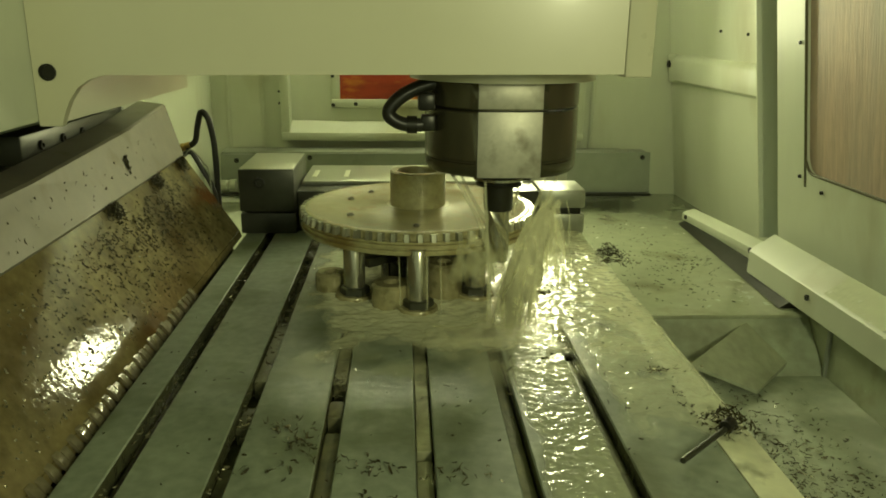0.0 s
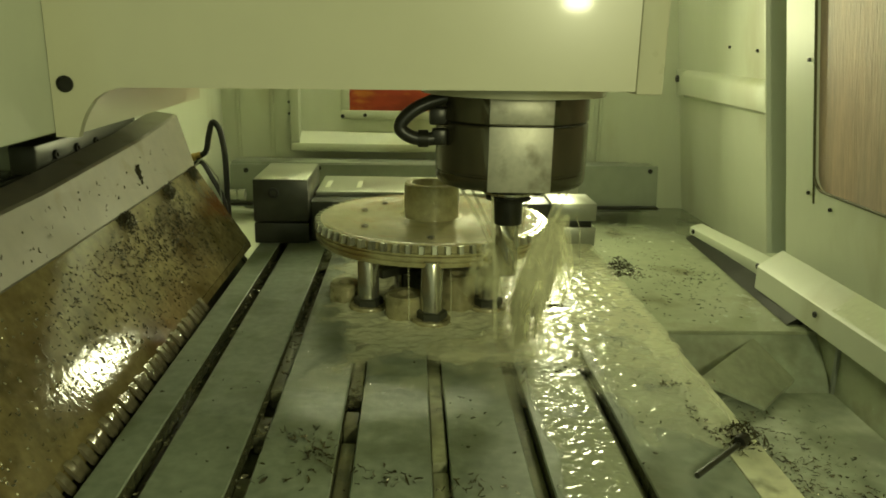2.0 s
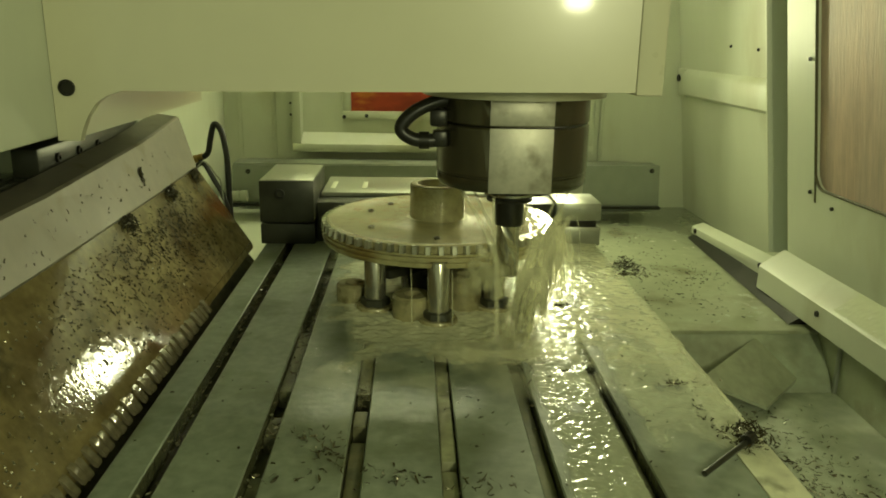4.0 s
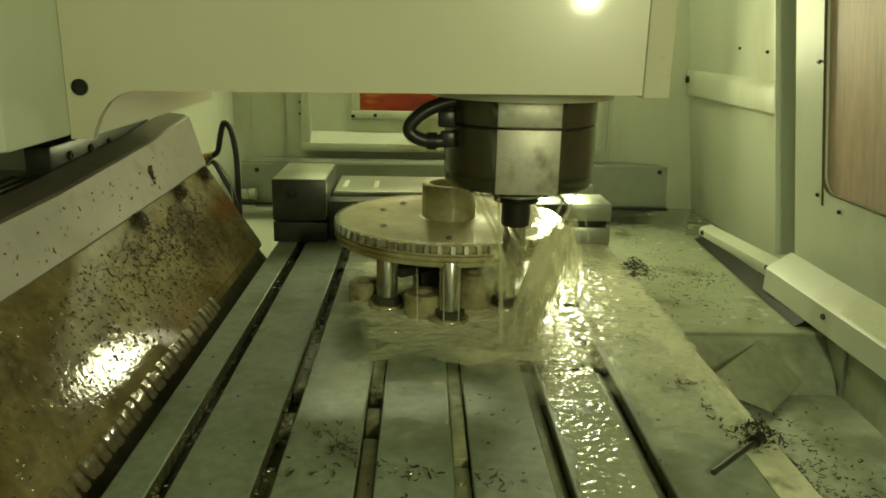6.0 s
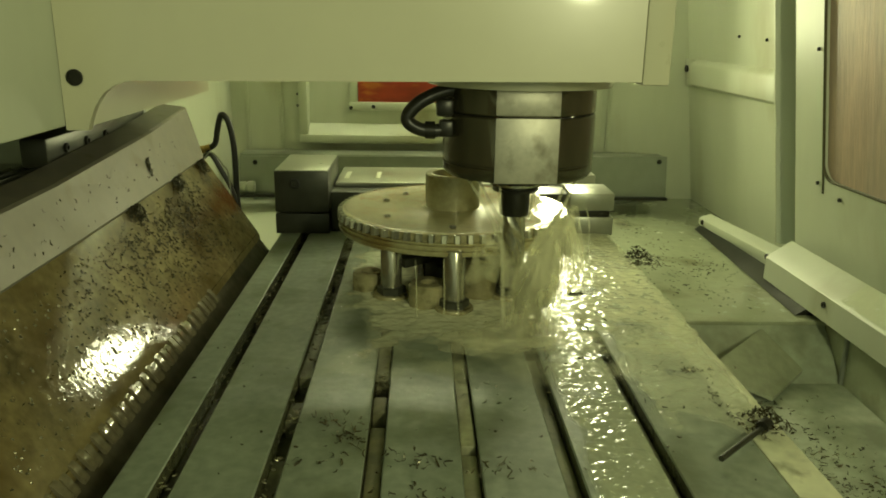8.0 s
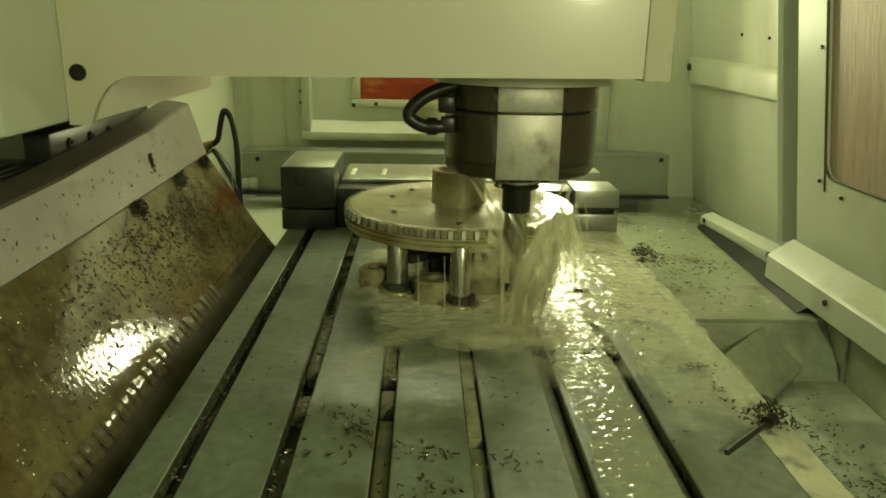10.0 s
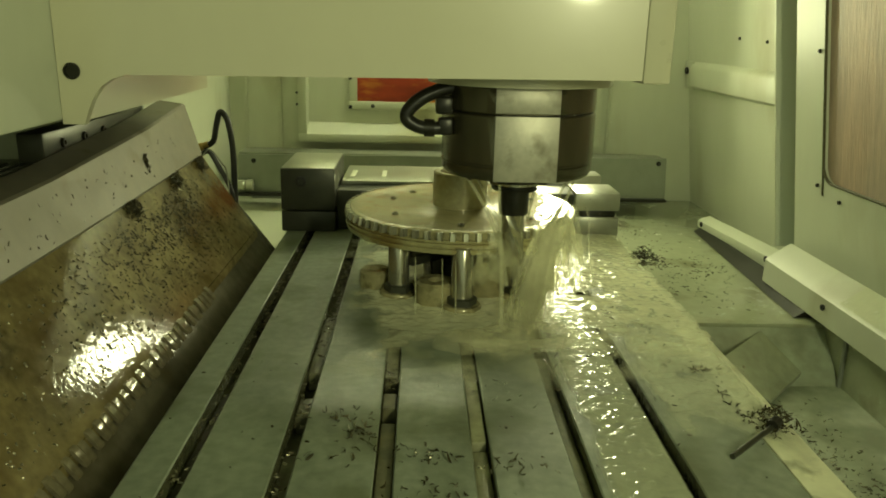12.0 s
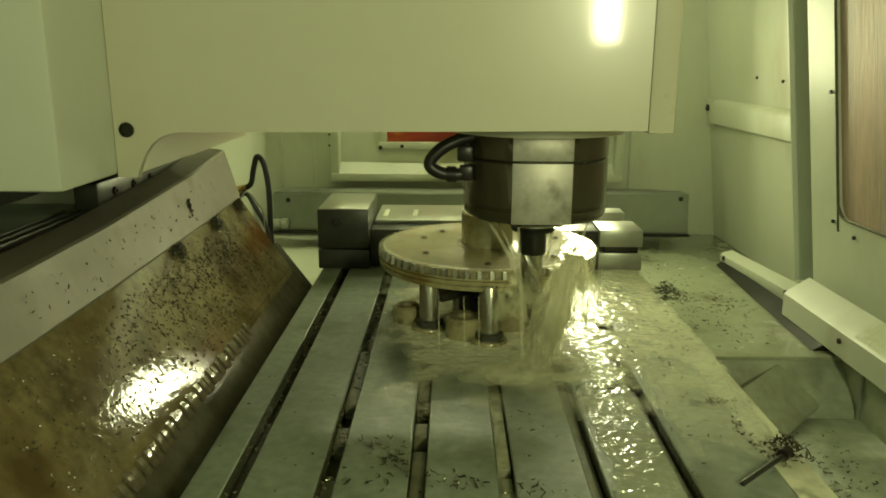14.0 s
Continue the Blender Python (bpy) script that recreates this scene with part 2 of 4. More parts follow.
wall("wall_west_return", box(-0.90, -0.20, 1.66, 1.69, -0.6, 1.3, 0), PAINT, "cream painted return of the enclosure wall")
wall_east = wall("wall_east", box(1.21, 1.24, 1.80, BACK - 0.001, -0.3, 1.3, 0), PAINT, "cream painted enclosure wall with a pressed rail")
ceiling = tagged(part("ceiling", box(-0.93, 1.30, -0.55, BACK + 0.03, 1.3, 1.33, 0), PAINT), "cream painted roof panel of the enclosure", "ceiling", kind="structure")
floor = tagged(part("floor", box(-0.95, 1.30, -0.55, BACK + 0.03, -0.63, -0.6, 0), GREY), "grey sheet steel sump floor", "floor", kind="structure")


# right side: rail, post, door panel with its window
part("wall_rail", extrude_profile([(1.2095, 0.345), (1.199, 0.338), (1.191, 0.326), (1.190, 0.272), (1.2095, 0.262)], 1.81, 2.45), PAINT, wall_east)
part("rail_cap", box(1.199, 1.2095, 2.45, 2.515, 0.262, 0.345, 0.003), PAINT, wall_east)
for y, z in ((2.122, 0.416), (1.958, 0.410)):
    b = part("screw", screw_head(0.0040), DARK, wall_east)
    b.matrix_local = pose(1.2095, y, z, 0, -90, 0)
b = part("wall_plug", screw_head(0.011, 0.012), DARK, wall_east)
b.matrix_local = pose(1.205, 2.50, 0.316, 0, -90, 0)


def door_panel():
    """The sheet of the sliding door with a round-cornered window opening."""
    bm = bmesh.new()
    y0, y1, z0, z1, wy0, wy1, wz0, wz1, r = -0.55, 1.70, -0.05, 1.3, 0.30, 1.582, 0.146, 1.05, 0.035
    inner = []
    for cy, cz, a0 in ((wy1 - r, wz0 + r, -90), (wy1 - r, wz1 - r, 0), (wy0 + r, wz1 - r, 90), (wy0 + r, wz0 + r, 180)):
        for k in range(7):
            a = radians(a0 + 15 * k)
            inner.append((cy + r * math.cos(a), cz + r * math.sin(a)))
    outer = []
    for cy, cz in inner:
        ty = y1 if cy > (wy0 + wy1) / 2 else y0
        tz = z0 if cz < (wz0 + wz1) / 2 else z1
        outer.append((ty, tz))
    n = len(inner)
    va = [bm.verts.new((1.188, a, b)) for a, b in inner]
    vb = [bm.verts.new((1.188, a, b)) for a, b in outer]
    vc = [bm.verts.new((1.204, a, b)) for a, b in inner]
    for i in range(n):
        j = (i + 1) % n
        if outer[i] == outer[j]:
            bm.faces.new((va[i], va[j], vb[i]))
        else:
            bm.faces.new((va[i], va[j], vb[j], vb[i]))
        bm.faces.new((va[i], va[j], vc[j], vc[i]))
    bmesh.ops.remove_doubles(bm, verts=bm.verts, dist=1e-5)
    return bm, inner


bm, opening = door_panel()
door_1 = tagged(part("door_1", bm, PAINT), "cream painted sliding door with a large smeared window", "door", kind="structure")
part("post", extrude_profile([(1.262, -0.05), (1.252, -0.05), (1.252, 1.30), (1.262, 1.30)], 1.701, 1.80), PAINT, door_1)
part("post_return", box(1.1905, 1.29, 1.801, 1.809, -0.05, 1.3, 0.001), PAINT, door_1)
part("window_pane", box(1.197, 1.203, 0.28, 1.60, 0.13, 1.07, 0), PANE, door_1, "brownish see-through plastic pane with vertical coolant smears")
seal = bmesh.new()
tube([(1.1885, a, b) for a, b in opening] + [(1.1885, *opening[0])], 0.0032, 6, seal)
part("window_seal", seal, SEAL, door_1)
for y, z in ((1.602, 0.398), (1.515, 0.118), (1.60, 0.135), (1.20, 0.118)):
    b = part("screw", screw_head(0.0040), DARK, door_1)
    b.matrix_local = pose(1.1875, y, z, 0, -90, 0)

drip_sill = tagged(part("door_sill", extrude_profile([(1.189, -0.002), (1.142, -0.0337), (1.138, -0.038), (1.138, -0.086), (1.150, -0.090), (1.189, -0.088)], -0.55, 1.652), PAINT), "cream painted wet door sill with a sloped top", "sill", kind="structure")
for y in (1.40, 0.95):
    b = part("screw", screw_head(0.006), DARK, drip_sill)
    b.matrix_local = pose(1.1385, y, -0.055, 0, -90, 0)
part("sill_joint", extrude_profile([(1.1425, -0.0338), (1.1885, -0.0028), (1.1885, -0.0005), (1.1425, -0.0315)], 1.178, 1.182), PAINT, drip_sill)


def wet_skin(x0, z0, x1, z1, y0, y1, step, amp, wave):
    """Rippled coolant lying on a sloped face."""
    nx, ny = max(2, int((x1 - x0) / step)), int((y1 - y0) / step)
    verts, faces = [], []
    for j in range(ny + 1):
        for i in range(nx + 1):
            u, y = i / nx, y0 + (y1 - y0) * j / ny
            a = x0 + (x1 - x0) * u
            verts.append((a, y, z0 + (z1 - z0) * u + amp * (1 + noise.noise((a * wave, y * wave, 2.0)) + 0.6 * noise.noise((a * wave * 2.1, y * wave * 2.1, 6.0)))))
    for j in range(ny):
        for i in range(nx):
            k = j * (nx + 1) + i
            faces.append((k, k + 1, k + nx + 2, k + nx + 1))
    me = bpy.data.meshes.new("wet_skin")
    me.from_pydata(verts, [], faces)
    for f in me.polygons:
        f.use_smooth = True
    return me


me = wet_skin(1.143, -0.0333, 1.188, -0.0028, 0.6, 1.36, 0.0020, 0.0005, 95.0)
me.materials.append(WETSILL)
skin = new("wet_top", me)
skin.parent = drip_sill
skin["label"] = "wet glittering sill top"
def sill_body(sections):
    bm = bmesh.new()
    rows = [[bm.verts.new((x, y, z)) for x, z in pts] for y, pts in sections]
    k = len(rows[0])
    for a, b in zip(rows, rows[1:]):
        for i in range(k):
            bm.faces.new((a[i], a[(i + 1) % k], b[(i + 1) % k], b[i]))
    bm.faces.new(rows[0])
    bm.faces.new(rows[-1])
    return bm


rear_sill = tagged(part("rear_sill", sill_body([(y, [(1.196, t + 0.006), (1.172, t), (1.164, t - 0.006), (1.164, t - 0.020), (1.176, -0.100), (1.196, -0.099)]) for y, t in ((1.66, -0.038), (2.13, -0.064))]), PAINT), "cream painted rear sill beside the chip pan", "sill", kind="structure")
for y in (1.70, 2.10):
    b = part("screw", screw_head(0.007), DARK, rear_sill)
    b.matrix_local = pose(1.1638, y, -0.050 - 0.056 * (y - 1.66), 0, -90, 0)
# Black wedge stands in for the shadowed gap under the rear sill.
part("under_rail", sill_body([(y, [(1.172, -0.100), (a + 0.012, -0.0985), (a, -0.0985), (1.172, t)]) for y, a, t in ((1.46, 1.118, -0.066), (2.12, 1.150, -0.086))]), DARK, rear_sill)
# Lower wall reuses the pan's colour, darker than the cream above it.
wall_lower = tagged(part("wall_lower_east", box(1.165, 1.185, -0.55, 1.652, -0.6, -0.088, 0), PAN), "darker olive lower wall under the door sill", "wall", kind="structure")
part("wall_seam", box(1.159, 1.166, 1.345, 1.353, -0.5, -0.09, 0.001), GREY, wall_lower)


def lean(ob, k, z0):
    """The sheet leans inwards towards its top."""
    for o in (ob, *ob.children):
        zl = o.location.z if o is not ob else 0.0
        if o is not ob and o.rotation_euler.y:
            o.location.x -= k * (zl - z0)
            continue
        for q in o.data.vertices:
            q.co.x -= k * (q.co.z - z0)


for b in (*wall_east.children, *door_1.children):
    if b.matrix_local.translation.length > 0:
        b.location, b.rotation_euler = b.matrix_local.translation, b.matrix_local.to_euler()
lean(wall_east, 0.12, 0.46)
lean(door_1, 0.14, 0.22)

# chip pan
pan = tagged(part("chip_pan", box(0.60, 1.30, 1.43, BACK, -0.108, -0.10, 0.002), PAN), "pale wet chip pan strewn with chips", "pan", kind="structure")
tagged(part("chip_pan_west", box(-0.20, 0.60, 1.70, BACK, -0.125, -0.1005, 0.004), PAINT), "pale wet chip pan behind the table", "pan", kind="structure")
bm = bmesh.new()
vs = [bm.verts.new(q) for q in ((0.60, 1.432, -0.1078), (1.164, 1.432, -0.1078), (1.164, 1.35, -0.19), (0.60, 1.35, -0.19), (1.164, -0.55, -0.23), (0.60, -0.55, -0.23))]
bm.faces.new((vs[0], vs[1], vs[2], vs[3]))
bm.faces.new((vs[3], vs[2], vs[4], vs[5]))
tagged(part("chip_trough", bm, TROUGH, smooth=False), "dark wet chip trough beside the table", "trough", kind="structure")
bm = bmesh.new()
lo = [bm.verts.new(q) for q in ((1.044, 1.430, -0.119), (1.116, 1.384, -0.176), (1.000, 1.270, -0.184), (0.885, 1.290, -0.141))]
hi = [bm.verts.new(q.co + Vector((0, 0, 0.006))) for q in lo]
bm.faces.new(lo)
bm.faces.new(hi)
for i in range(4):
    bm.faces.new((lo[i], lo[(i + 1) % 4], hi[(i + 1) % 4], hi[i]))
trough_plate = tagged(part("trough_plate", bm, FACET, smooth=False), "pale sloped deflector plate over the chip trough", "plate", kind="structure")

# back wall window
window_1 = tagged(empty("window_1", (0, BACK, 0)), "cream framed rear window with an amber pane", "window", kind="structure")


def frame_ring(x0, x1, z0, z1, w, y0, y1, bevel=0.003):
    bm = bmesh.new()
    box(x0, x1, y0, y1, z0, z0 + w, bevel, bm)
    box(x0, x1, y0, y1, z1 - w, z1, bevel, bm)
    box(x0, x0 + w, y0, y1, z0 + w, z1 - w, bevel, bm)
    box(x1 - w, x1, y0, y1, z0 + w, z1 - w, bevel, bm)
    return bm


part("window_frame", frame_ring(0.018, 0.95, 0.078, 0.95, 0.026, -0.055, -0.001), PAINT, window_1)
bm = bmesh.new()
lo = [bm.verts.new(q) for q in ((0.044, -0.05, 0.104), (0.924, -0.05, 0.104), (0.924, -0.012, 0.135), (0.044, -0.012, 0.135))]
bm.faces.new(lo)
lo = [bm.verts.new(q) for q in ((0.044, -0.05, 0.104), (0.044, -0.05, 0.92), (0.056, -0.012, 0.92), (0.044, -0.012, 0.135))]
bm.faces.new(lo)
part("window_reveal", bm, PAINT, window_1)
part("window_sheet", box(0.044, 0.924, -0.011, -0.004, 0.104, 0.92, 0), PAINT, window_1)
part("pane_frame", frame_ring(0.170, 0.80, 0.176, 0.36, 0.026, -0.024, -0.012), PAINT, window_1)
part("pane", box(0.19, 0.785, -0.019, -0.014, 0.195, 0.34, 0), AMBER, window_1, "orange and red tinted window pane")
for x, z in ((0.163, 0.182), (0.232, 0.186), (0.36, 0.186), (0.50, 0.186), (0.163, 0.27)):
    b = part("screw", screw_head(0.006), DARK, window_1)
    b.matrix_local = pose(x + 0.012, -0.0245, z + 0.002, 90, 0, 0)
for z in (0.19, 0.225):
    b = part("hinge_pin", screw_head(0.004, 0.006), DARK, window_1)
    b.matrix_local = pose(0.012, -0.03, z, 90, 0, 0)

# rear grey guard plate
rear_guard = tagged(part("guard_plate", extrude_profile([(-0.14, -0.052), (1.124, -0.052), (1.118, 0.070), (-0.135, 0.060)], 2.312, 2.320), GREY), "grey sheet steel guard plate across the back", "guard plate", kind="structure")
part("top_flange", box(-0.135, 1.118, 2.321, 2.40, 0.058, 0.066, 0.002), GREY, rear_guard)
part("bottom_fold", box(-0.14, 1.124, 2.29, 2.313, -0.058, -0.050, 0.002), DARK, rear_guard)
for x, z in ((-0.09, 0.043), (0.12, 0.052), (1.095, 0.055)):
    b = part("bolt", screw_head(0.007), DARK, rear_guard)
    b.matrix_local = pose(x, 2.3115, z, 90, 0, 0)
part("guard_foot", box(-0.13, 1.08, 2.45, 2.515, -0.0995, 0.05, 0), GREY, rear_guard)

work_lamp = tagged(empty("work_lamp", (0.815, 2.40, 0.425)), "boxed work lamp aimed at the table from the back", "lamp")
work_lamp.matrix_world = look((0.815, 2.40, 0.425), (0.47, 1.30, 0.24))
part("housing", box(-0.055, 0.055, -0.145, 0.145, 0.012, 0.06, 0.006), DARK, work_lamp)
part("bezel", frame_ring(-0.057, 0.057, -0.147, 0.147, 0.014, -0.010, 0.0), DARK, work_lamp).matrix_local = pose(0, 0, 0.008, 90, 0, 0)
part("arm", tube([(0, 0.0, 0.058), (0, 0.03, 0.085), (0, 0.06, 0.115)], 0.010, 10), DARK, work_lamp)

# Added fill: an assumed tube, out of view, that brightens the walls.
tube_lamp = tagged(empty("tube_lamp", (0.47, 2.38, 0.80)), "added fill tube that brightens the back of the enclosure", "lamp")
part("tube", join(None, lathe([(0.0, -0.47), (0.012, -0.47), (0.013, -0.465), (0.013, 0.465), (0.012, 0.47), (0.0, 0.47)], 20, close=False), pose(0, 0, 0, 0, 90, 0)), FILL_TUBE, tube_lamp)
for a in (-1, 1):
    part("end_cap", box(a * 0.485 - 0.014, a * 0.485 + 0.014, -0.02, 0.02, -0.02, 0.02, 0.003), DARK, tube_lamp)
    part("bracket", box(a * 0.485 - 0.010, a * 0.485 + 0.010, 0.0205, 0.139, -0.006, 0.006, 0.001), DARK, tube_lamp)

# ---- head casing ----
head_casing = tagged(empty("head_casing", (0, 1.0, 0)), "cream painted head casing with a rounded lower cut-out", "machine casing")
outline = [(-0.023, 0.306), (0.002, 0.306), (0.006, 0.318), (0.013, 0.334), (0.024, 0.349), (0.037, 0.358), (0.054, 0.3635), (0.64, 0.3690), (0.6485, 0.3690), (0.6485, 1.295), (-0.023, 1.295)]
part("front_plate", extrude_profile(outline, 0.0, 0.012), CASE, head_casing)
part("corner_post", box(0.6488, 0.681, -0.0015, 0.35, 0.3655, 1.295, 0.003), CASE, head_casing)
part("side_plate", extrude_profile([(-0.023, 0.306), (-0.012, 0.306), (-0.012, 1.295), (-0.023, 1.295)], 0.0125, 0.58), CASE, head_casing)
part("underside", box(-0.011, 0.649, 0.0125, 0.58, 0.372, 0.384, 0.0), CASE, head_casing)
part("rear_plate", box(-0.011, 0.649, 0.581, 0.593, 0.372, 1.295, 0.0), CASE, head_casing)
b = part("access_hole", lathe([(0.0095, 0.0), (0.0095, 0.002), (0.0075, 0.0022), (0.007, -0.006)][::-1], 24), DARK, head_casing, "dark round access hole with a plastic rim")
b.matrix_local = pose(-0.0065, -0.0005, 0.3665, 90, 0, 0)

column_cover = tagged(part("column_cover", box(-0.45, -0.024, 0.86, 1.60, 0.309, 1.295, 0.006), PAINT), "cream painted column cover box", "machine cover")
part("underside_rail", box(-0.44, -0.12, 0.90, 1.30, 0.285, 0.3085, 0.004), DARK, column_cover)

# ---- spindle ----
SX, SY = 0.531, 1.200
spindle = tagged(empty("spindle_head", (SX, SY, 0)), "dark steel spindle nose with a bright ground flat", "spindle")
n = 72


def nose(profile, flat=None):
    bm = lathe(profile, n)
    if flat is not None:
        for q in bm.verts:
            if q.co.y < -flat:
                q.co.y = -flat
    return bm


part("flange", lathe([(0.130, 0.352), (0.130, 0.371), (0.05, 0.371), (0.05, 0.352)][::-1], n), CASE, spindle, "cream painted round flange")
part("upper_ring", nose([(0.05, 0.351), (0.107, 0.351), (0.109, 0.349), (0.109, 0.318), (0.107, 0.316), (0.05, 0.316)], 0.1005), SPINDLE, spindle)
part("nose_body", nose([(0.05, 0.3150), (0.1065, 0.3145), (0.109, 0.312), (0.109, 0.249), (0.107, 0.2475), (0.107, 0.2455), (0.109, 0.244), (0.1085, 0.233), (0.104, 0.2265), (0.060, 0.2258), (0.04, 0.2255)], 0.1005), SPINDLE, spindle)
part("upper_flat", box(-0.0425, 0.0425, -0.1025, -0.0995, 0.318, 0.3515, 0.0008), FLAT, spindle)
part("ground_flat", box(-0.0425, 0.0425, -0.1025, -0.0995, 0.2275, 0.3145, 0.0008), FLAT, spindle)
for a in (40, 75, 140, 215, 250, 290, 320):
    x, y = 0.083 * math.cos(radians(a)), 0.083 * math.sin(radians(a))
    part("coolant_nozzle", lathe([(0.003, -0.004), (0.006, -0.004), (0.007, -0.001), (0.007, 0.002), (0.003, 0.002)], 12, (x, y, 0.225)), DARK, spindle)
part("drive_ring", lathe([(0.018, 0.2252), (0.040, 0.2252), (0.040, 0.216), (0.0355, 0.2155), (0.0355, 0.2125), (0.0375, 0.212), (0.0375, 0.207), (0.032, 0.2065), (0.032, 0.2035), (0.0345, 0.203), (0.0335, 0.1985), (0.018, 0.198)][::-1], 40), DARK, spindle)
part("drive_band", lathe([(0.0374, 0.2076), (0.0379, 0.2076), (0.0379, 0.2112), (0.0374, 0.2112)], 40, close=False), STEEL, spindle, "bright ground band")
hose = part("hose", tube([(-0.07, -0.04, 0.350), (-0.105, -0.045, 0.345), (-0.136, -0.05, 0.333), (-0.156, -0.052, 0.316), (-0.158, -0.052, 0.303), (-0.142, -0.052, 0.293), (-0.120, -0.05, 0.291), (-0.10, -0.045, 0.294)], 0.0095, 14), RUBBER, spindle, "black rubber coolant hose bent in a loop")
part("hose_clamp", lathe([(0.0095, -0.007), (0.0122, -0.007), (0.0122, 0.007), (0.0095, 0.007)], 16), DARK, hose).matrix_local = pose(-0.128, -0.0505, 0.2915, 0, 90, 0)
part("hose_fitting", join(None, box(-0.010, 0.010, -0.012, 0.012, -0.011, 0.011, 0.003), pose(-0.106, -0.046, 0.294)), DARK, spindle)
part("upper_fitting", join(None, box(-0.012, 0.012, -0.012, 0.012, -0.012, 0.012, 0.004), pose(-0.108, -0.040, 0.322)), DARK, spindle)
tool = tagged(empty("end_mill", (SX, SY, 0)), "dark steel end mill in a holder", "cutting tool")
part("holder", lathe([(0.01, 0.1978), (0.0215, 0.1978), (0.0215, 0.164), (0.0200, 0.161), (0.01, 0.161)][::-1], 36), DARK, tool)


def cutter():
    bm = bmesh.new()
    rings = []
    for k in range(13):
        z, tw = 0.1608 - 0.078 * k / 12, radians(9 * k)
        rings.append([bm.verts.new(((0.0175 if i % 6 < 4 else 0.0145) * math.cos(tw + 2 * math.pi * i / 24), (0.0175 if i % 6 < 4 else 0.0145) * math.sin(tw + 2 * math.pi * i / 24), z)) for i in range(24)])
    for a, b in zip(rings, rings[1:]):
        for i in range(24):
            bm.faces.new((a[i], a[(i + 1) % 24], b[(i + 1) % 24], b[i]))
    bm.faces.new(rings[0])
    bm.faces.new(rings[-1])
    return bm


part("cutter", cutter(), STEEL, tool, "fluted steel cutter")

# ---- left slanted cover ----
def loft(sections, thickness, bm=None):
    """Folded sheet: (y, [(x, z), ...]) sections, thickened downwards."""
    own = bmesh.new()
    rows = [[own.verts.new((x, y, z)) for x, z in pts] for y, pts in sections]
    for a, b in zip(rows, rows[1:]):
        for i in range(len(a) - 1):
            own.faces.new((a[i], a[i + 1], b[i + 1], b[i]))
    bmesh.ops.recalc_face_normals(own, faces=own.faces)
    if own.faces[:][0].normal.z < 0:
        bmesh.ops.reverse_faces(own, faces=own.faces)
    geo = bmesh.ops.solidify(own, geom=own.faces[:], thickness=thickness)
    return join(bm, own)


YS = (-0.30, 0.55, 0.85, 1.10, 1.47, 1.69)
TOPZ = (0.190, 0.208, 0.215, 0.221, 0.242, 0.264)
TABZ = (0.136, 0.140, 0.142, 0.144, 0.150, 0.157)
way_cover = tagged(empty("way_cover", (0, 0, 0)), "slanted sheet steel way cover with wet chips", "way cover")
part("upper_panel", loft([(y, [(-0.142, t + 0.006), (-0.095, t), (-0.0905, t - 0.003), (-0.062, b + 0.005), (-0.064, b - 0.003)]) for y, t, b in zip(YS, TOPZ, TABZ)], 0.003), COVER, way_cover, "smooth grey upper panel with fine scratches", smooth=False)
part("lower_panel", loft([(y, [(-0.067, b + 0.005), (-0.061, b), (0.042, 0.0)]) for y, b in zip(YS, TABZ)], 0.003), WETCOVER, way_cover, "brown oily lower panel crusted with chips")
part("lip", loft([(y, [(0.0425, -0.0008), (0.0450, -0.006), (0.0462, -0.014)]) for y in YS], 0.002), WETCOVER, way_cover, "bent wet lower lip")
rib_mesh = mesh_from("rib", extrude_profile([(0.0405, 0.0035), (0.0440, 0.0020), (0.0560, -0.0140), (0.0562, -0.0175), (0.0530, -0.0170), (0.0440, -0.0060)], -0.0055, 0.0055), WIPER)
for k in range(44):
    b = new("rib", rib_mesh)
    b.parent = way_cover
    b.matrix_local = pose(0, 0.50 + 0.0185 * k, 0, 0, 3.0 * math.sin(2.3 * k), 2.0 * math.sin(1.7 * k))
part("end_cap", extrude_profile([(-0.105, 0.262), (-0.086, 0.246), (-0.064, 0.155), (0.040, 0.000), (-0.10, 0.000)], 1.6875, 1.6895), DARK, way_cover)
sliding_cover = on_table(tagged(empty("sliding_cover", (0, 0, 0)), "wet sloped sheet sliding out below the way cover", "way cover"))
part("sheet", loft([(y, [(-0.056, 0.046), (-0.022, 0.0), (0.046, -0.0918), (0.054, -0.0935)]) for y in (-0.30, 0.6, 1.2, 1.72)], 0.002), SHADEDSHEET, sliding_cover)
part("end_bead", loft([(y, [(-0.054, 0.048), (-0.020, 0.002), (0.047, -0.0885)]) for y in (1.700, 1.722)], 0.004), SHADEDSHEET, sliding_cover, "folded sheet end")

# Blackened sheets close the gap beside the table and stand in for its darkness.
GAP_BLACK = material("gap_black_sheet", (0.022, 0.022, 0.013), 0.75, var=0.4, scale=12, fine=60, bump=0.3, bump_scale=40, ior=1.2)
tagged(part("apron", box(-0.12, 0.139, -0.50, 1.685, -0.235, -0.215, 0.002), GAP_BLACK), "black sheet added to keep the gap below the way cover dark", "apron", kind="structure")
tagged(part("apron_wall", box(-0.115, -0.100, -0.50, 1.685, -0.214, -0.076, 0.002), DARK), "black wall added to keep the gap behind the way cover dark", "apron", kind="structure")
guide = tagged(empty("linear_guide", (-0.16, 0, 0.2)), "dark oily linear guide rail behind the cover", "guide rail")
part("rail", box(-0.045, 0.010, 0.3, 1.46, -0.05, 0.022, 0.004), DARK, guide)
part("rail_bed", box(-0.50, 0.035, -0.3, 1.64, -0.27, -0.048, 0.004), GREY, guide)
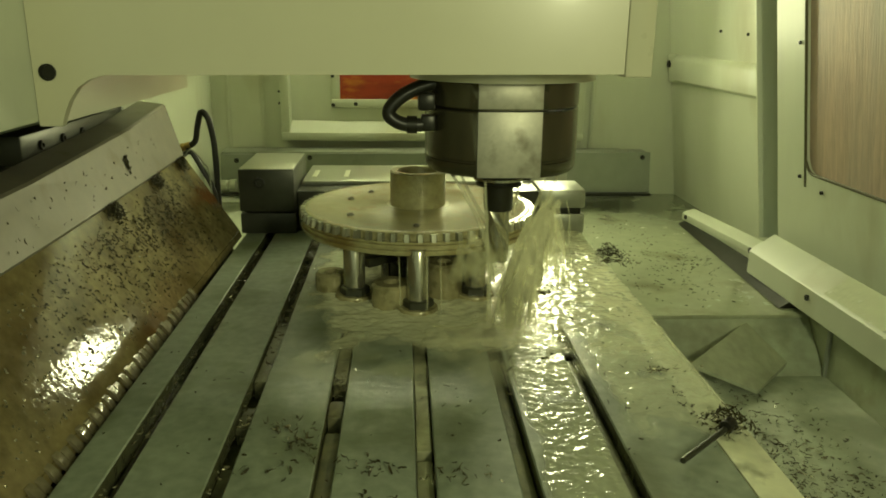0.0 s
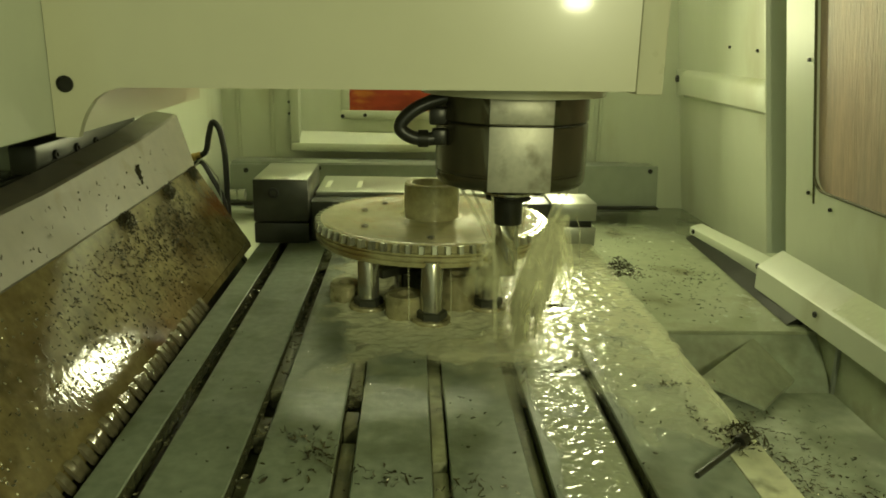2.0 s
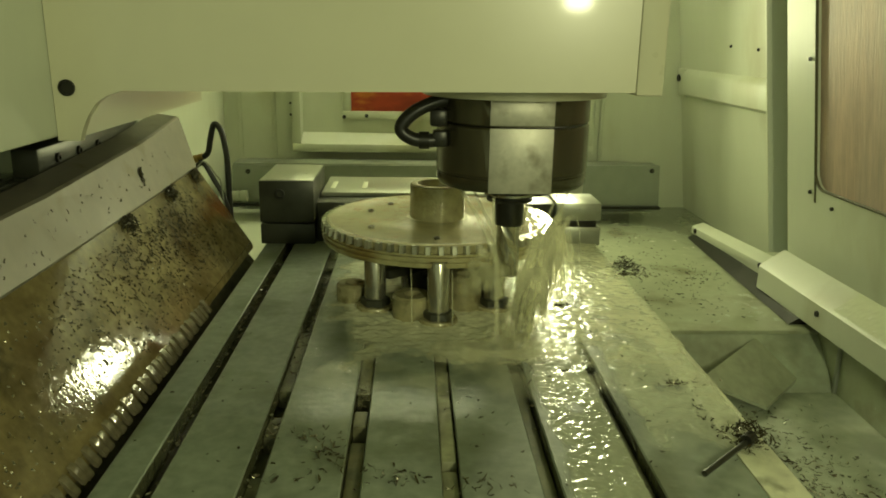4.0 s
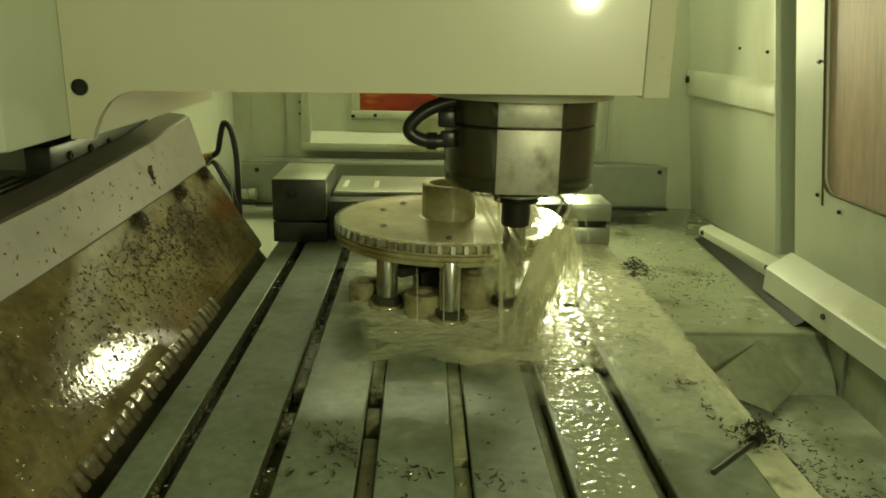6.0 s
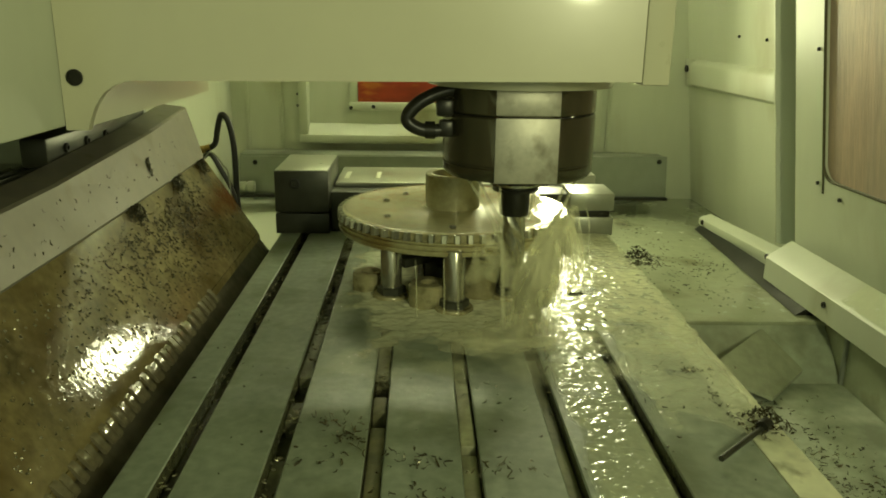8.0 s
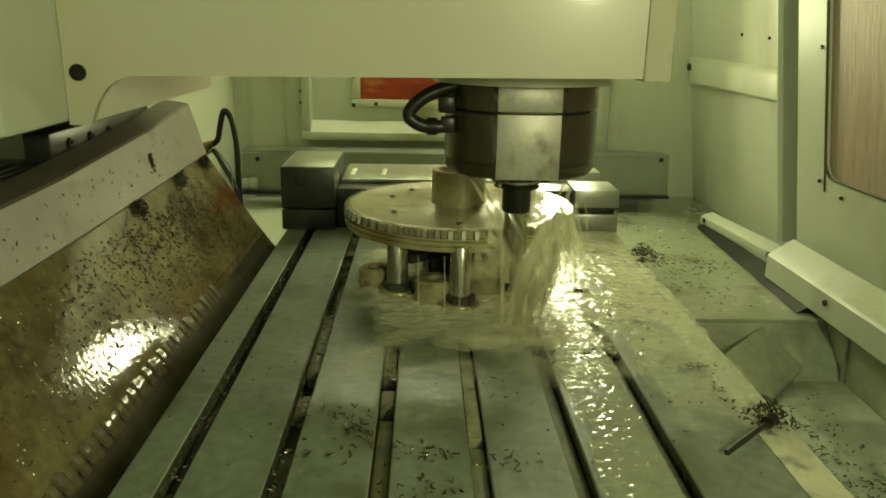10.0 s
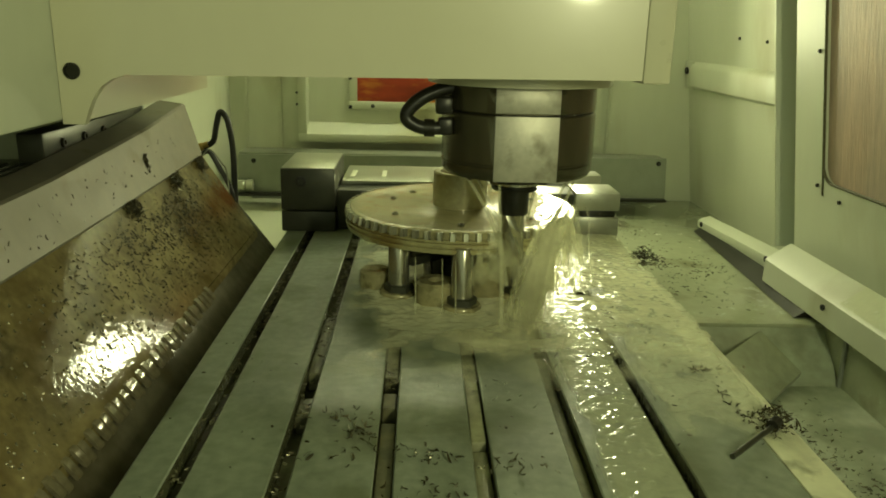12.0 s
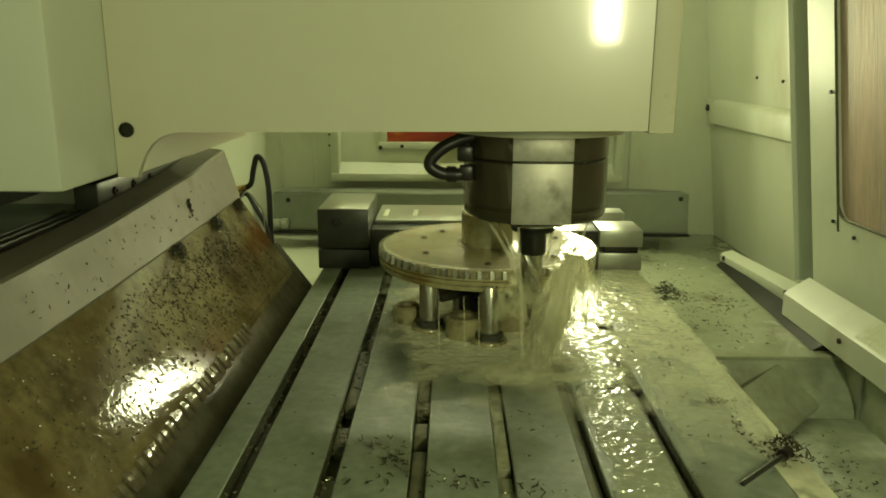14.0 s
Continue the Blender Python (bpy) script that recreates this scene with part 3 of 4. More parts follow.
part("scale_strip", box(0.012, 0.030, 0.3, 1.50, -0.045, -0.006, 0.003), COVER, guide)
carriage = part("carriage", box(-0.025, 0.014, 1.20, 1.60, 0.023, 0.066, 0.004), VISE, guide)
for x in (-0.036, -0.020, -0.002):
    part("rail_edge", box(x - 0.0025, x + 0.0025, 0.3, 1.19, 0.0222, 0.0262, 0.001), VISE, guide)
for y in (1.26, 1.335, 1.41):
    b = part("bolt_hole", screw_head(0.0075, 0.004), DARK, carriage)
    b.matrix_local = pose(0.0142, y, 0.045, 0, 90, 0)
part("end_seal", box(-0.027, 0.016, 1.601, 1.612, 0.012, 0.067, 0.003), GREY, guide)

# hoses behind the cover
loop_hose = tagged(empty("coolant_hose", (0, 0, 0)), "black coolant hose loop with a brass fitting", "hose")
part("hose_line", tube([(-0.088, 1.80, 0.158), (-0.066, 1.80, 0.172), (-0.058, 1.80, 0.205), (-0.048, 1.80, 0.236), (-0.034, 1.80, 0.222), (-0.026, 1.80, 0.18), (-0.024, 1.80, 0.137), (-0.024, 1.80, 0.06), (-0.02, 1.80, -0.098)], 0.0065, 12), RUBBER, loop_hose)
part("hose_second", tube([(-0.095, 1.79, 0.140), (-0.074, 1.79, 0.150), (-0.052, 1.79, 0.112), (-0.034, 1.79, 0.075), (-0.026, 1.79, 0.03), (-0.03, 1.79, -0.098)], 0.0055, 12), RUBBER, loop_hose)
part("wire", tube([(-0.095, 1.785, 0.130), (-0.072, 1.785, 0.156), (-0.048, 1.785, 0.128), (-0.035, 1.785, 0.09), (-0.030, 1.785, -0.098)], 0.0016, 8), VISETOP, loop_hose)
part("fitting", join(None, lathe([(0.004, -0.014), (0.009, -0.014), (0.009, 0.0), (0.0075, 0.002), (0.0075, 0.014), (0.004, 0.014)], 12), pose(-0.090, 1.80, 0.160, 0, 70, 0)), BRASS, loop_hose, "brass fitting")
valve = tagged(empty("hose_valve", (-0.111, 2.285, -0.024)), "grey valve fitting on the guard plate beside the hose", "valve")
part("body", join(None, lathe([(0.008, -0.026), (0.014, -0.026), (0.0155, -0.005), (0.012, 0.0), (0.017, 0.005), (0.017, 0.021), (0.010, 0.023)], 16), pose(0.0, 0, 0.0, 0, 90, 0)), VISETOP, valve)
part("bracket", box(-0.008, 0.008, 0.004, 0.0265, -0.008, 0.008, 0.002), BRASS, valve, "brass foot of the valve")

# ---- table ----
X0, X1, T0, T1 = 0.060, 0.722, -0.38, 1.93
SLOTS = [0.112 + 0.1 * k for k in range(6)]


def table_outline():
    pts = [(X0, -0.11), (X0, -0.003), (X0 + 0.003, 0.0)]
    for s in SLOTS:
        a, b = 0.0095, 0.017
        pts += [(s - a - 0.0015, 0.0), (s - a, -0.0015), (s - a, -0.020), (s - b, -0.0205), (s - b, -0.034), (s + b, -0.034), (s + b, -0.0205), (s + a, -0.020), (s + a, -0.0015), (s + a + 0.0015, 0.0)]
    pts += [(X1, 0.0), (X1, -0.005), (0.765, -0.005), (0.769, -0.009), (0.769, -0.11)]
    return pts


table = on_table(tagged(empty("machine_table", (0, 0, 0)), "wet grey cast iron machine table with six slots", "machine table"))
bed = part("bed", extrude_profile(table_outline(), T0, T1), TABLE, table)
# Faces inside the slots take the darker second material.
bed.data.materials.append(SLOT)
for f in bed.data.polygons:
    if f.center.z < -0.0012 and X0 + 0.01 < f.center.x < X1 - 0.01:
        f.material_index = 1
part("edge_land", box(X1 + 0.0005, 0.7655, T0, 1.50, -0.0052, 0.0015, 0.002), LAND, table, "pale coated table edge")
part("drain_gap", box(X1 + 0.001, 0.76, 1.52, 1.66, -0.0052, 0.001, 0.002), LAND, table)
# Each slot's fill has its own tone, darkest in the first, palest in the fourth.
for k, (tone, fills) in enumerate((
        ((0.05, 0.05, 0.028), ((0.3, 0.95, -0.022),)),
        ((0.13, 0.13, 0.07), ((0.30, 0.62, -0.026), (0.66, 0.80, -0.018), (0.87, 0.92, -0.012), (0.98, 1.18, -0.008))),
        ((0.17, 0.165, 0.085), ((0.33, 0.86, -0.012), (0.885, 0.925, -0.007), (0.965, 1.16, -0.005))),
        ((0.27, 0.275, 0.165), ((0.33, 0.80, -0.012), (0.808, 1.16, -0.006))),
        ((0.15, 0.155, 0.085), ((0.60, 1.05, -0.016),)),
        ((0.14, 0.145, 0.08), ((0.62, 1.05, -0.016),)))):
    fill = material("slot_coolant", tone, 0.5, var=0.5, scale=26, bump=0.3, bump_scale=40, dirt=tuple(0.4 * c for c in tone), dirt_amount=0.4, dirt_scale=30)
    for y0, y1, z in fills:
        part("slot_coolant", box(SLOTS[k] - 0.0088, SLOTS[k] + 0.0082, y0, y1, -0.0335, z, 0.0025), fill, table, "milky to dark coolant standing in the slot")
saddle = tagged(part("saddle", box(0.14, 0.70, -0.50, 2.05, -0.60, -0.17, 0.01), DARK), "dark cast saddle beneath the table", "machine saddle", kind="structure")
part("table_ways", box(0.20, 0.64, -0.50, 2.05, -0.17, -0.112, 0.004), DARK, saddle)

# ---- vise ----
vise = on_table(tagged(empty("machine_vise", (0, 1.66, 0)), "dark steel machine vise clamped across the table", "vise"))
# Light from behind is put into the colours: dark fronts, pale tops.
part("fixed_jaw", box(0.056, 0.168, -0.02, 0.185, 0.052, 0.139, 0.0025), VISE, vise, "dark jaw block with a bolt hole")
part("jaw_top", box(0.058, 0.166, -0.017, 0.183, 0.1385, 0.1405, 0.001), VISETOP, vise, "jaw top made paler for the light from behind")
# Black disc stands in for the dark inside of the bolt hole.
part("jaw_bolt", lathe([(0.011, -0.001), (0.011, 0.0025), (0.006, 0.003), (0.006, -0.004)][::-1], 20), RUBBER, vise).matrix_local = pose(0.098, -0.0205, 0.112, 90, 0, 0)
part("jaw_base", box(0.052, 0.166, 0.0, 0.25, 0.0, 0.044, 0.003), VISE, vise)
part("jaw_gap", box(0.060, 0.160, 0.008, 0.17, 0.043, 0.053, 0.001), DARK, vise)
part("bed", box(0.168, 0.690, 0.015, 0.27, 0.002, 0.088, 0.003), VISE, vise)
part("bed_top", box(0.172, 0.60, 0.075, 0.268, 0.0875, 0.0975, 0.002), VISETOP, vise, "vise bed top made paler for the light from behind")
for x in (0.192, 0.262):
    part("mark", box(x - 0.005, x + 0.006, 0.12, 0.20, 0.097, 0.0985, 0.0005), WHITE, vise, "white paint mark")
part("end_block", box(0.676, 0.772, -0.005, 0.10, 0.056, 0.094, 0.0025), VISETOP, vise)
part("end_slot", box(0.69, 0.765, 0.004, 0.095, 0.040, 0.057, 0.001), DARK, vise)
part("end_foot", box(0.676, 0.774, 0.0, 0.12, 0.0, 0.041, 0.003), VISETOP, vise)
part("rear_bar", box(0.60, 0.76, 0.13, 0.19, 0.060, 0.108, 0.003), VISETOP, vise)

# ---- workpiece ----
GX, GY, GZ, GR = 0.415, 1.385, 0.127, 0.199
gear = on_table(tagged(empty("toothed_ring", (GX, GY, 0)), "wet round steel workpiece with a toothed rim and hub", "gear"))
part("disc", lathe([(0.030, 0.102), (0.180, 0.102), (0.192, 0.098), (0.197, 0.092), (0.199, 0.096), (0.199, 0.0995), (0.194, 0.1005), (0.194, 0.1025), (0.1985, 0.1040), (0.1985, 0.1078), (0.1945, 0.1086), (0.1945, 0.1096), (0.1985, 0.1104), (0.1985, 0.1128), (0.1915, 0.1135), (0.1915, 0.1255), (0.1885, GZ), (0.180, GZ), (0.177, GZ - 0.002), (0.060, GZ - 0.002), (0.055, GZ + 0.001), (0.030, GZ + 0.001)], 120, close=False), WORK, gear)
part("hub", lathe([(0.034, 0.100), (0.034, 0.182), (0.036, 0.186), (0.045, 0.1865), (0.0475, 0.184), (0.0475, 0.128), (0.052, 0.1255), (0.052, 0.105), (0.034, 0.100)], 64, close=False), WORK, gear, "hollow wet hub")
# Ring in the tooth gaps: oily, and darkened in place of their shade.
part("tooth_root", lathe([(0.1922, 0.1138), (0.1926, 0.1138), (0.1926, 0.1252), (0.1922, 0.1252)], 120, close=False), MURKY, gear, "oily root darkened for the shade between the teeth")
TEETH = 62
bm = bmesh.new()
tooth_pts = [(-0.0056, 0.190), (-0.0052, 0.1965), (-0.0034, 0.2015), (0.0034, 0.2015), (0.0052, 0.1965), (0.0056, 0.190)]
lo = [bm.verts.new((x, -y, 0.1138)) for x, y in tooth_pts]
hi = [bm.verts.new((x, -y + (0.002 if 1 <= i <= 4 else 0), 0.1255)) for i, (x, y) in enumerate(tooth_pts)]
for i in range(6):
    j = (i + 1) % 6
    bm.faces.new((lo[i], lo[j], hi[j], hi[i]))
bm.faces.new(lo)
bm.faces.new(hi)
tooth_mesh = mesh_from("tooth", bm, RIM, smooth=False)
for k in range(TEETH):
    b = new("tooth", tooth_mesh)
    b.parent = gear
    b.matrix_local = pose(0, 0, 0, 0, 0, 360 * k / TEETH)
for a, r in ((215, 0.135), (268, 0.150), (160, 0.125), (130, 0.13), (20, 0.14), (320, 0.145), (75, 0.14)):
    part("cap_screw", lathe([(0.0035, 0.001), (0.0035, 0.004), (0.0052, 0.0040), (0.0056, 0.0032), (0.0056, 0.0)][::-1], 16, (r * math.cos(radians(a)), r * math.sin(radians(a)), GZ - 0.002)), DARK, gear)


def standoff(x, y, top=0.1015, rod=0.0172, tall=0.010):
    st = on_table(tagged(empty("standoff", (x, y, 0)), "shiny round steel standoff under the workpiece", "standoff", "standoffs under the workpiece"))
    part("rod", lathe([(0.0, tall), (rod, tall), (rod, top - 0.003), (rod - 0.002, top), (0.0, top)], 32, close=False), STEEL, st)
    part("base", lathe([(0.0, 0.0), (0.029, 0.0), (0.031, 0.003), (0.031, tall - 0.003), (0.029, tall), (0.0, tall)], 40, close=False), MURKY, st)
    part("nut", lathe([(0.0, tall), (0.024, tall), (0.024, tall + 0.010), (0.021, tall + 0.012), (0.0, tall + 0.012)], 6, close=False), VISE, st)
    return st


for x, y in ((0.312, 1.262), (0.412, 1.200), (0.505, 1.262), (0.330, 1.50), (0.50, 1.50)):
    standoff(x, y)
for x, y, r, h, mt, word in ((0.372, 1.225, 0.032, 0.040, MURKY, "brown wet round spacer block on the table"), (0.272, 1.300, 0.026, 0.034, MURKY, "dark round spacer block on the table"), (0.455, 1.268, 0.030, 0.060, MURKY, "dark round spacer block on the table")):
    on_table(tagged(part("spacer_block", lathe([(0.0, 0.0), (r, 0.0), (r, h - 0.004), (r - 0.004, h), (r * 0.4, h), (r * 0.4, h - 0.01), (0.0, h - 0.01)], 40, (x, y, 0), close=False), mt), word, "spacer", "spacers under the workpiece"))
pedestal = on_table(tagged(part("centre_pedestal", lathe([(0.0, 0.0), (0.055, 0.0), (0.055, 0.03), (0.040, 0.034), (0.040, 0.1018), (0.0, 0.1018)], 48, (GX, GY, 0), close=False), VISE), "dark turned pedestal under the hub", "pedestal"))
for x, y, a in ((0.36, 1.33, 40), (0.47, 1.31, -30), (0.415, 1.29, 90)):
    cl = on_table(tagged(empty("clamp_strap", (x, y, 0)), "dark steel clamp strap under the workpiece", "clamp", "clamps under the workpiece"))
    part("strap", join(None, box(-0.045, 0.045, -0.013, 0.013, 0.040, 0.056, 0.003), pose(0, 0, 0, 0, 0, a)), VISE, cl)
    part("stud", lathe([(0.0, 0.0), (0.008, 0.0), (0.008, 0.078), (0.0, 0.078)], 16, close=False), STEEL, cl)
    part("nut", lathe([(0.0, 0.056), (0.014, 0.056), (0.014, 0.068), (0.0, 0.068)], 6, close=False), VISE, cl)
    part("heel", join(None, box(0.025, 0.045, -0.012, 0.012, 0.0, 0.040, 0.002), pose(0, 0, 0, 0, 0, a)), VISE, cl)


# ---- coolant and chips ----
def film_material(name, base, cover, x0, x1, y0, y1, soft, soft_y, bump=0.06, rough=0.05):
    """Milky coolant sheet whose rim thins out raggedly."""
    m = material(name, base, rough, var=0.16, scale=9, fine=40, bump=bump, bump_scale=150)
    nt = m.node_tree
    n, l = nt.nodes, nt.links
    tc = n.new("ShaderNodeTexCoord")
    sep = n.new("ShaderNodeSeparateXYZ")
    l.new(tc.outputs["Object"], sep.inputs[0])
    nz = n.new("ShaderNodeTexNoise")
    nz.inputs["Scale"].default_value, nz.inputs["Detail"].default_value = 13.0, 6.0
    l.new(tc.outputs["Object"], nz.inputs["Vector"])

    def edge(out, a, b):
        r = n.new("ShaderNodeMapRange")
        r.inputs[1].default_value, r.inputs[2].default_value = a, b
        l.new(out, r.inputs[0])
        return r.outputs[0]

    def op(kind, a, b):
        q = n.new("ShaderNodeMath")
        q.operation, q.use_clamp = kind, kind == "MULTIPLY"
        for k, w in enumerate((a, b)):
            if isinstance(w, float):
                q.inputs[k].default_value = w
            else:
                l.new(w, q.inputs[k])
        return q.outputs[0]
    f = op("MULTIPLY", op("MULTIPLY", edge(sep.outputs[0], x0, x0 + min(soft, 0.10)), edge(sep.outputs[0], x1, x1 - soft * 0.5)), op("MULTIPLY", edge(sep.outputs[1], y0, y0 + soft_y), edge(sep.outputs[1], y1, y1 - soft_y)))
    ragged = op("ADD", f, op("SUBTRACT", op("ADD", op("ADD", nz.outputs[0], nz.outputs[0]), nz.outputs[0]), 1.62))
    a = edge(ragged, 0.15, 0.62)
    a = op("MULTIPLY", a, f)
    l.new(op("MULTIPLY", a, cover), n["Principled BSDF"].inputs["Alpha"])
    return m


def water_sheet(name, x0, x1, y0, y1, z, amp, step, mat, label, seed, wave=28.0):
    nx, ny = int((x1 - x0) / step), int((y1 - y0) / step)
    verts, faces = [], []
    for j in range(ny + 1):
        for i in range(nx + 1):
            x, y = x0 + (x1 - x0) * i / nx, y0 + (y1 - y0) * j / ny
            h = noise.noise((x * wave * 0.85 + 0.3 * math.sin(y * 40), y * wave * 0.95, seed)) + 0.55 * noise.noise((x * wave * 1.7, y * wave * 1.9, seed + 5)) + 0.9 * noise.noise((x * wave * 0.22, y * wave * 0.40, seed + 9))
            verts.append((x, y, z + amp * h))
    for j in range(ny):
        for i in range(nx):
            k = j * (nx + 1) + i
            faces.append((k, k + 1, k + nx + 2, k + nx + 1))
    me = bpy.data.meshes.new(name)
    me.from_pydata(verts, [], faces)
    me.materials.append(mat)
    for f in me.polygons:
        f.use_smooth = True
    ob = new(name, me)
    ob.visible_shadow = False
    return tagged(ob, label, "water", kind="stuff")


MAIN_FILM = film_material("coolant_main", (0.73, 0.74, 0.52), 0.90, 0.19, 0.80, 0.86, 1.95, 0.10, 0.34)
RUN_FILM = film_material("coolant_run", (0.34, 0.365, 0.25), 0.85, 0.515, 0.610, 0.45, 1.30, 0.02, 0.10, 0.10, 0.13)
EDGE_FILM = film_material("coolant_edge", (0.52, 0.55, 0.40), 0.75, 0.615, 0.765, 0.70, 1.60, 0.03, 0.20)
water_sheets = [
    water_sheet("coolant_pool", 0.195, 0.765, 0.86, 1.66, 0.0047, 0.0015, 0.0018, MAIN_FILM, "rippling milky coolant spreading over the table", 1.0, 88.0),
    water_sheet("coolant_run", 0.524, 0.601, 0.44, 1.16, 0.0036, 0.0014, 0.0016, RUN_FILM, "rippling coolant running along between two slots", 4.0, 100.0),
    water_sheet("coolant_edge", 0.624, 0.765, 0.68, 1.46, 0.0036, 0.0017, 0.0019, EDGE_FILM, "thin coolant film near the table edge", 7.0, 90.0),
]


def gear_film():
    """Rippled coolant lying on the top face of the workpiece."""
    n, m = 200, 44
    verts, faces = [], []
    for j in range(m + 1):
        rad = 0.0535 + (0.1880 - 0.0535) * j / m
        for i in range(n):
            x, y = rad * math.cos(2 * math.pi * i / n), rad * math.sin(2 * math.pi * i / n)
            h = noise.noise((x * 60, y * 60, 3.0)) + 0.5 * noise.noise((x * 130, y * 130, 8.0)) + 0.8 * noise.noise((x * 22, y * 22, 1.0))
            verts.append((x, y, GZ + 0.0013 + 0.0009 * h * min(1.0, 6 * (1 - j / m) + 0.15)))
    for j in range(m):
        for i in range(n):
            k = (i + 1) % n
            faces.append((j * n + i, j * n + k, (j + 1) * n + k, (j + 1) * n + i))
    me = bpy.data.meshes.new("coolant_layer")
    me.from_pydata(verts, [], faces)
    me.materials.append(material("yellowish_coolant", (0.50, 0.465, 0.25), 0.05, var=0.3, scale=14, fine=50, alpha=0.5, dirt=(0.34, 0.27, 0.10), dirt_amount=0.35, dirt_scale=16, bump=0.06, bump_scale=120))
    for f in me.polygons:
        f.use_smooth = True
    ob = new("coolant_layer", me)
    ob.location = (GX, GY, 0)
    ob.visible_shadow = False
    return on_table(tagged(ob, "rippling yellowish coolant on the workpiece", "water", kind="stuff"))


gear_film()


def chips(name, count, place, label, mat, seed, size=(0.004, 0.010), thick=0.0007, up=0.5):
    """Curled slivers of metal, scattered by place(rng) -> position, normal."""
    rng = random.Random(seed)
    verts, faces = [], []
    for _ in range(count):
        p, nrm = place(rng)
        p, nrm = Vector(p), Vector(nrm).normalized()
        t = nrm.orthogonal().normalized()
        t.rotate(Matrix.Rotation(rng.uniform(0, 6.283), 3, nrm))
        b = nrm.cross(t)
        ln, w, curl = size[0] + (size[1] - size[0]) * rng.random() ** 1.8, rng.uniform(0.0005, 0.0017), rng.uniform(-1.6, 1.6)
        lift = rng.uniform(0, up)
        k0 = len(verts)
        for i in range(5):
            u = i / 4 - 0.5
            c = p + t * (u * ln) + b * (curl * (u * u - 0.12) * ln) + nrm * (0.0006 + lift * ln * abs(math.sin(3 * u + curl)) * 0.5)
            side = (b + nrm * rng.uniform(0.2, 0.9)).normalized()
            verts.extend((c - side * w * (1 - abs(u)), c + side * w * (1 - abs(u)), c + nrm * thick + b * 0.0004))
        for i in range(4):
            a = k0 + 3 * i
            for q in range(3):
                faces.append((a + q, a + (q + 1) % 3, a + 3 + (q + 1) % 3, a + 3 + q))
    me = bpy.data.meshes.new(name)
    me.from_pydata([tuple(q) for q in verts], [], faces)
    me.materials.append(mat)
    return tagged(new(name, me), label, "metal chips", kind="stuff")


def pile(cx, cy, z, sx, sy, h):
    def place(rng):
        x, y = rng.gauss(0, 1), rng.gauss(0, 1)
        d = math.exp(-(x * x + y * y) / 2)
        return (cx + sx * x, cy + sy * y, z + rng.uniform(0, 1) * h * d), (rng.gauss(0, 0.7), rng.gauss(0, 0.7), 1)
    return place


def strew(x0, x1, y0, y1, z):
    return lambda rng: ((rng.uniform(x0, x1), rng.uniform(y0, y1), z), (0, 0, 1))


# on the table
on_table(chips("chip_pile", 170, pile(0.785, 1.49, -0.004, 0.016, 0.020, 0.030), "dark pile of steel chips at the table edge", CHIPDARK, 11, (0.006, 0.016), up=1.0))
on_table(chips("chip_pile", 60, pile(0.775, 1.44, 0.002, 0.020, 0.005, 0.006), "dark pile of steel chips at the table edge", CHIP, 12, (0.005, 0.012)))
on_table(chips("chip_pile", 120, pile(0.748, 0.838, 0.002, 0.012, 0.014, 0.022), "tangle of chips around a steel pin", CHIPDARK, 13, (0.005, 0.014), up=1.0))
on_table(chips("chip_pile", 40, pile(0.716, 0.885, 0.001, 0.006, 0.030, 0.005), "thin trail of chips along the table edge", CHIPDARK, 14, (0.004, 0.009)))
for k, (cx, cy, sx, sy, num) in enumerate(((0.265, 0.84, 0.018, 0.014, 34), (0.285, 0.81, 0.010, 0.010, 24), (0.356, 0.765, 0.020, 0.010, 30), (0.445, 0.752, 0.018, 0.014, 26), (0.36, 0.70, 0.022, 0.016, 28), (0.27, 0.76, 0.025, 0.02, 18),
                                           (0.72, 0.978, 0.020, 0.006, 30), (0.665, 0.89, 0.02, 0.01, 8), (0.56, 1.03, 0.03, 0.04, 26), (0.47, 0.90, 0.02, 0.05, 10), (0.615, 1.27, 0.007, 0.006, 90), (0.66, 1.10, 0.05, 0.10, 36))):
    on_table(chips("chip_scatter", num, pile(cx, cy, 0.0024, sx, sy, 0.002), "small dark chips lying wet on the table", CHIPDARK if k % 3 else CHIP, 20 + k, (0.005, 0.011), up=0.3))
on_table(chips("chip_scatter", 70, strew(0.07, 0.75, 0.55, 1.2, 0.0006), "small dark chips lying wet on the table", CHIPDARK, 40, (0.002, 0.006), up=0.2))
on_table(chips("slot_chips", 160, lambda rng: ((0.112 + rng.uniform(-0.008, 0.008), rng.triangular(1.12, 1.64, 1.45), rng.uniform(-0.012, 0.0)), (0, 0, 1)), "dark chips packed into the slot", CHIPDARK, 41, (0.004, 0.009)))
on_table(chips("slot_chips", 110, lambda rng: ((0.212 + rng.uniform(-0.008, 0.008), rng.triangular(1.20, 1.66, 1.56), rng.uniform(-0.012, 0.0)), (0, 0, 1)), "dark chips packed into the slot", CHIPDARK, 42, (0.004, 0.009)))
on_table(chips("slot_chips", 36, lambda rng: ((0.312 + rng.uniform(-0.008, 0.008), rng.gauss(0.955, 0.014), rng.uniform(-0.006, 0.002)), (0, 0, 1)), "dark chips packed into the slot", CHIPDARK, 43, (0.004, 0.009)))
for k, sx in enumerate((0.112, 0.212)):
    on_table(chips("slot_chips", 130, lambda rng: ((sx + rng.uniform(-0.007, 0.007), rng.uniform(0.6, 1.45), rng.uniform(-0.010, -0.002)), (0, 0, 1)), "bright wet chips lying in the slot", CHIP, 44 + k, (0.004, 0.010), up=0.6))
pin = on_table(tagged(empty("steel_pin", (0, 0, 0)), "wet steel pin lying on the table among chips", "pin"))
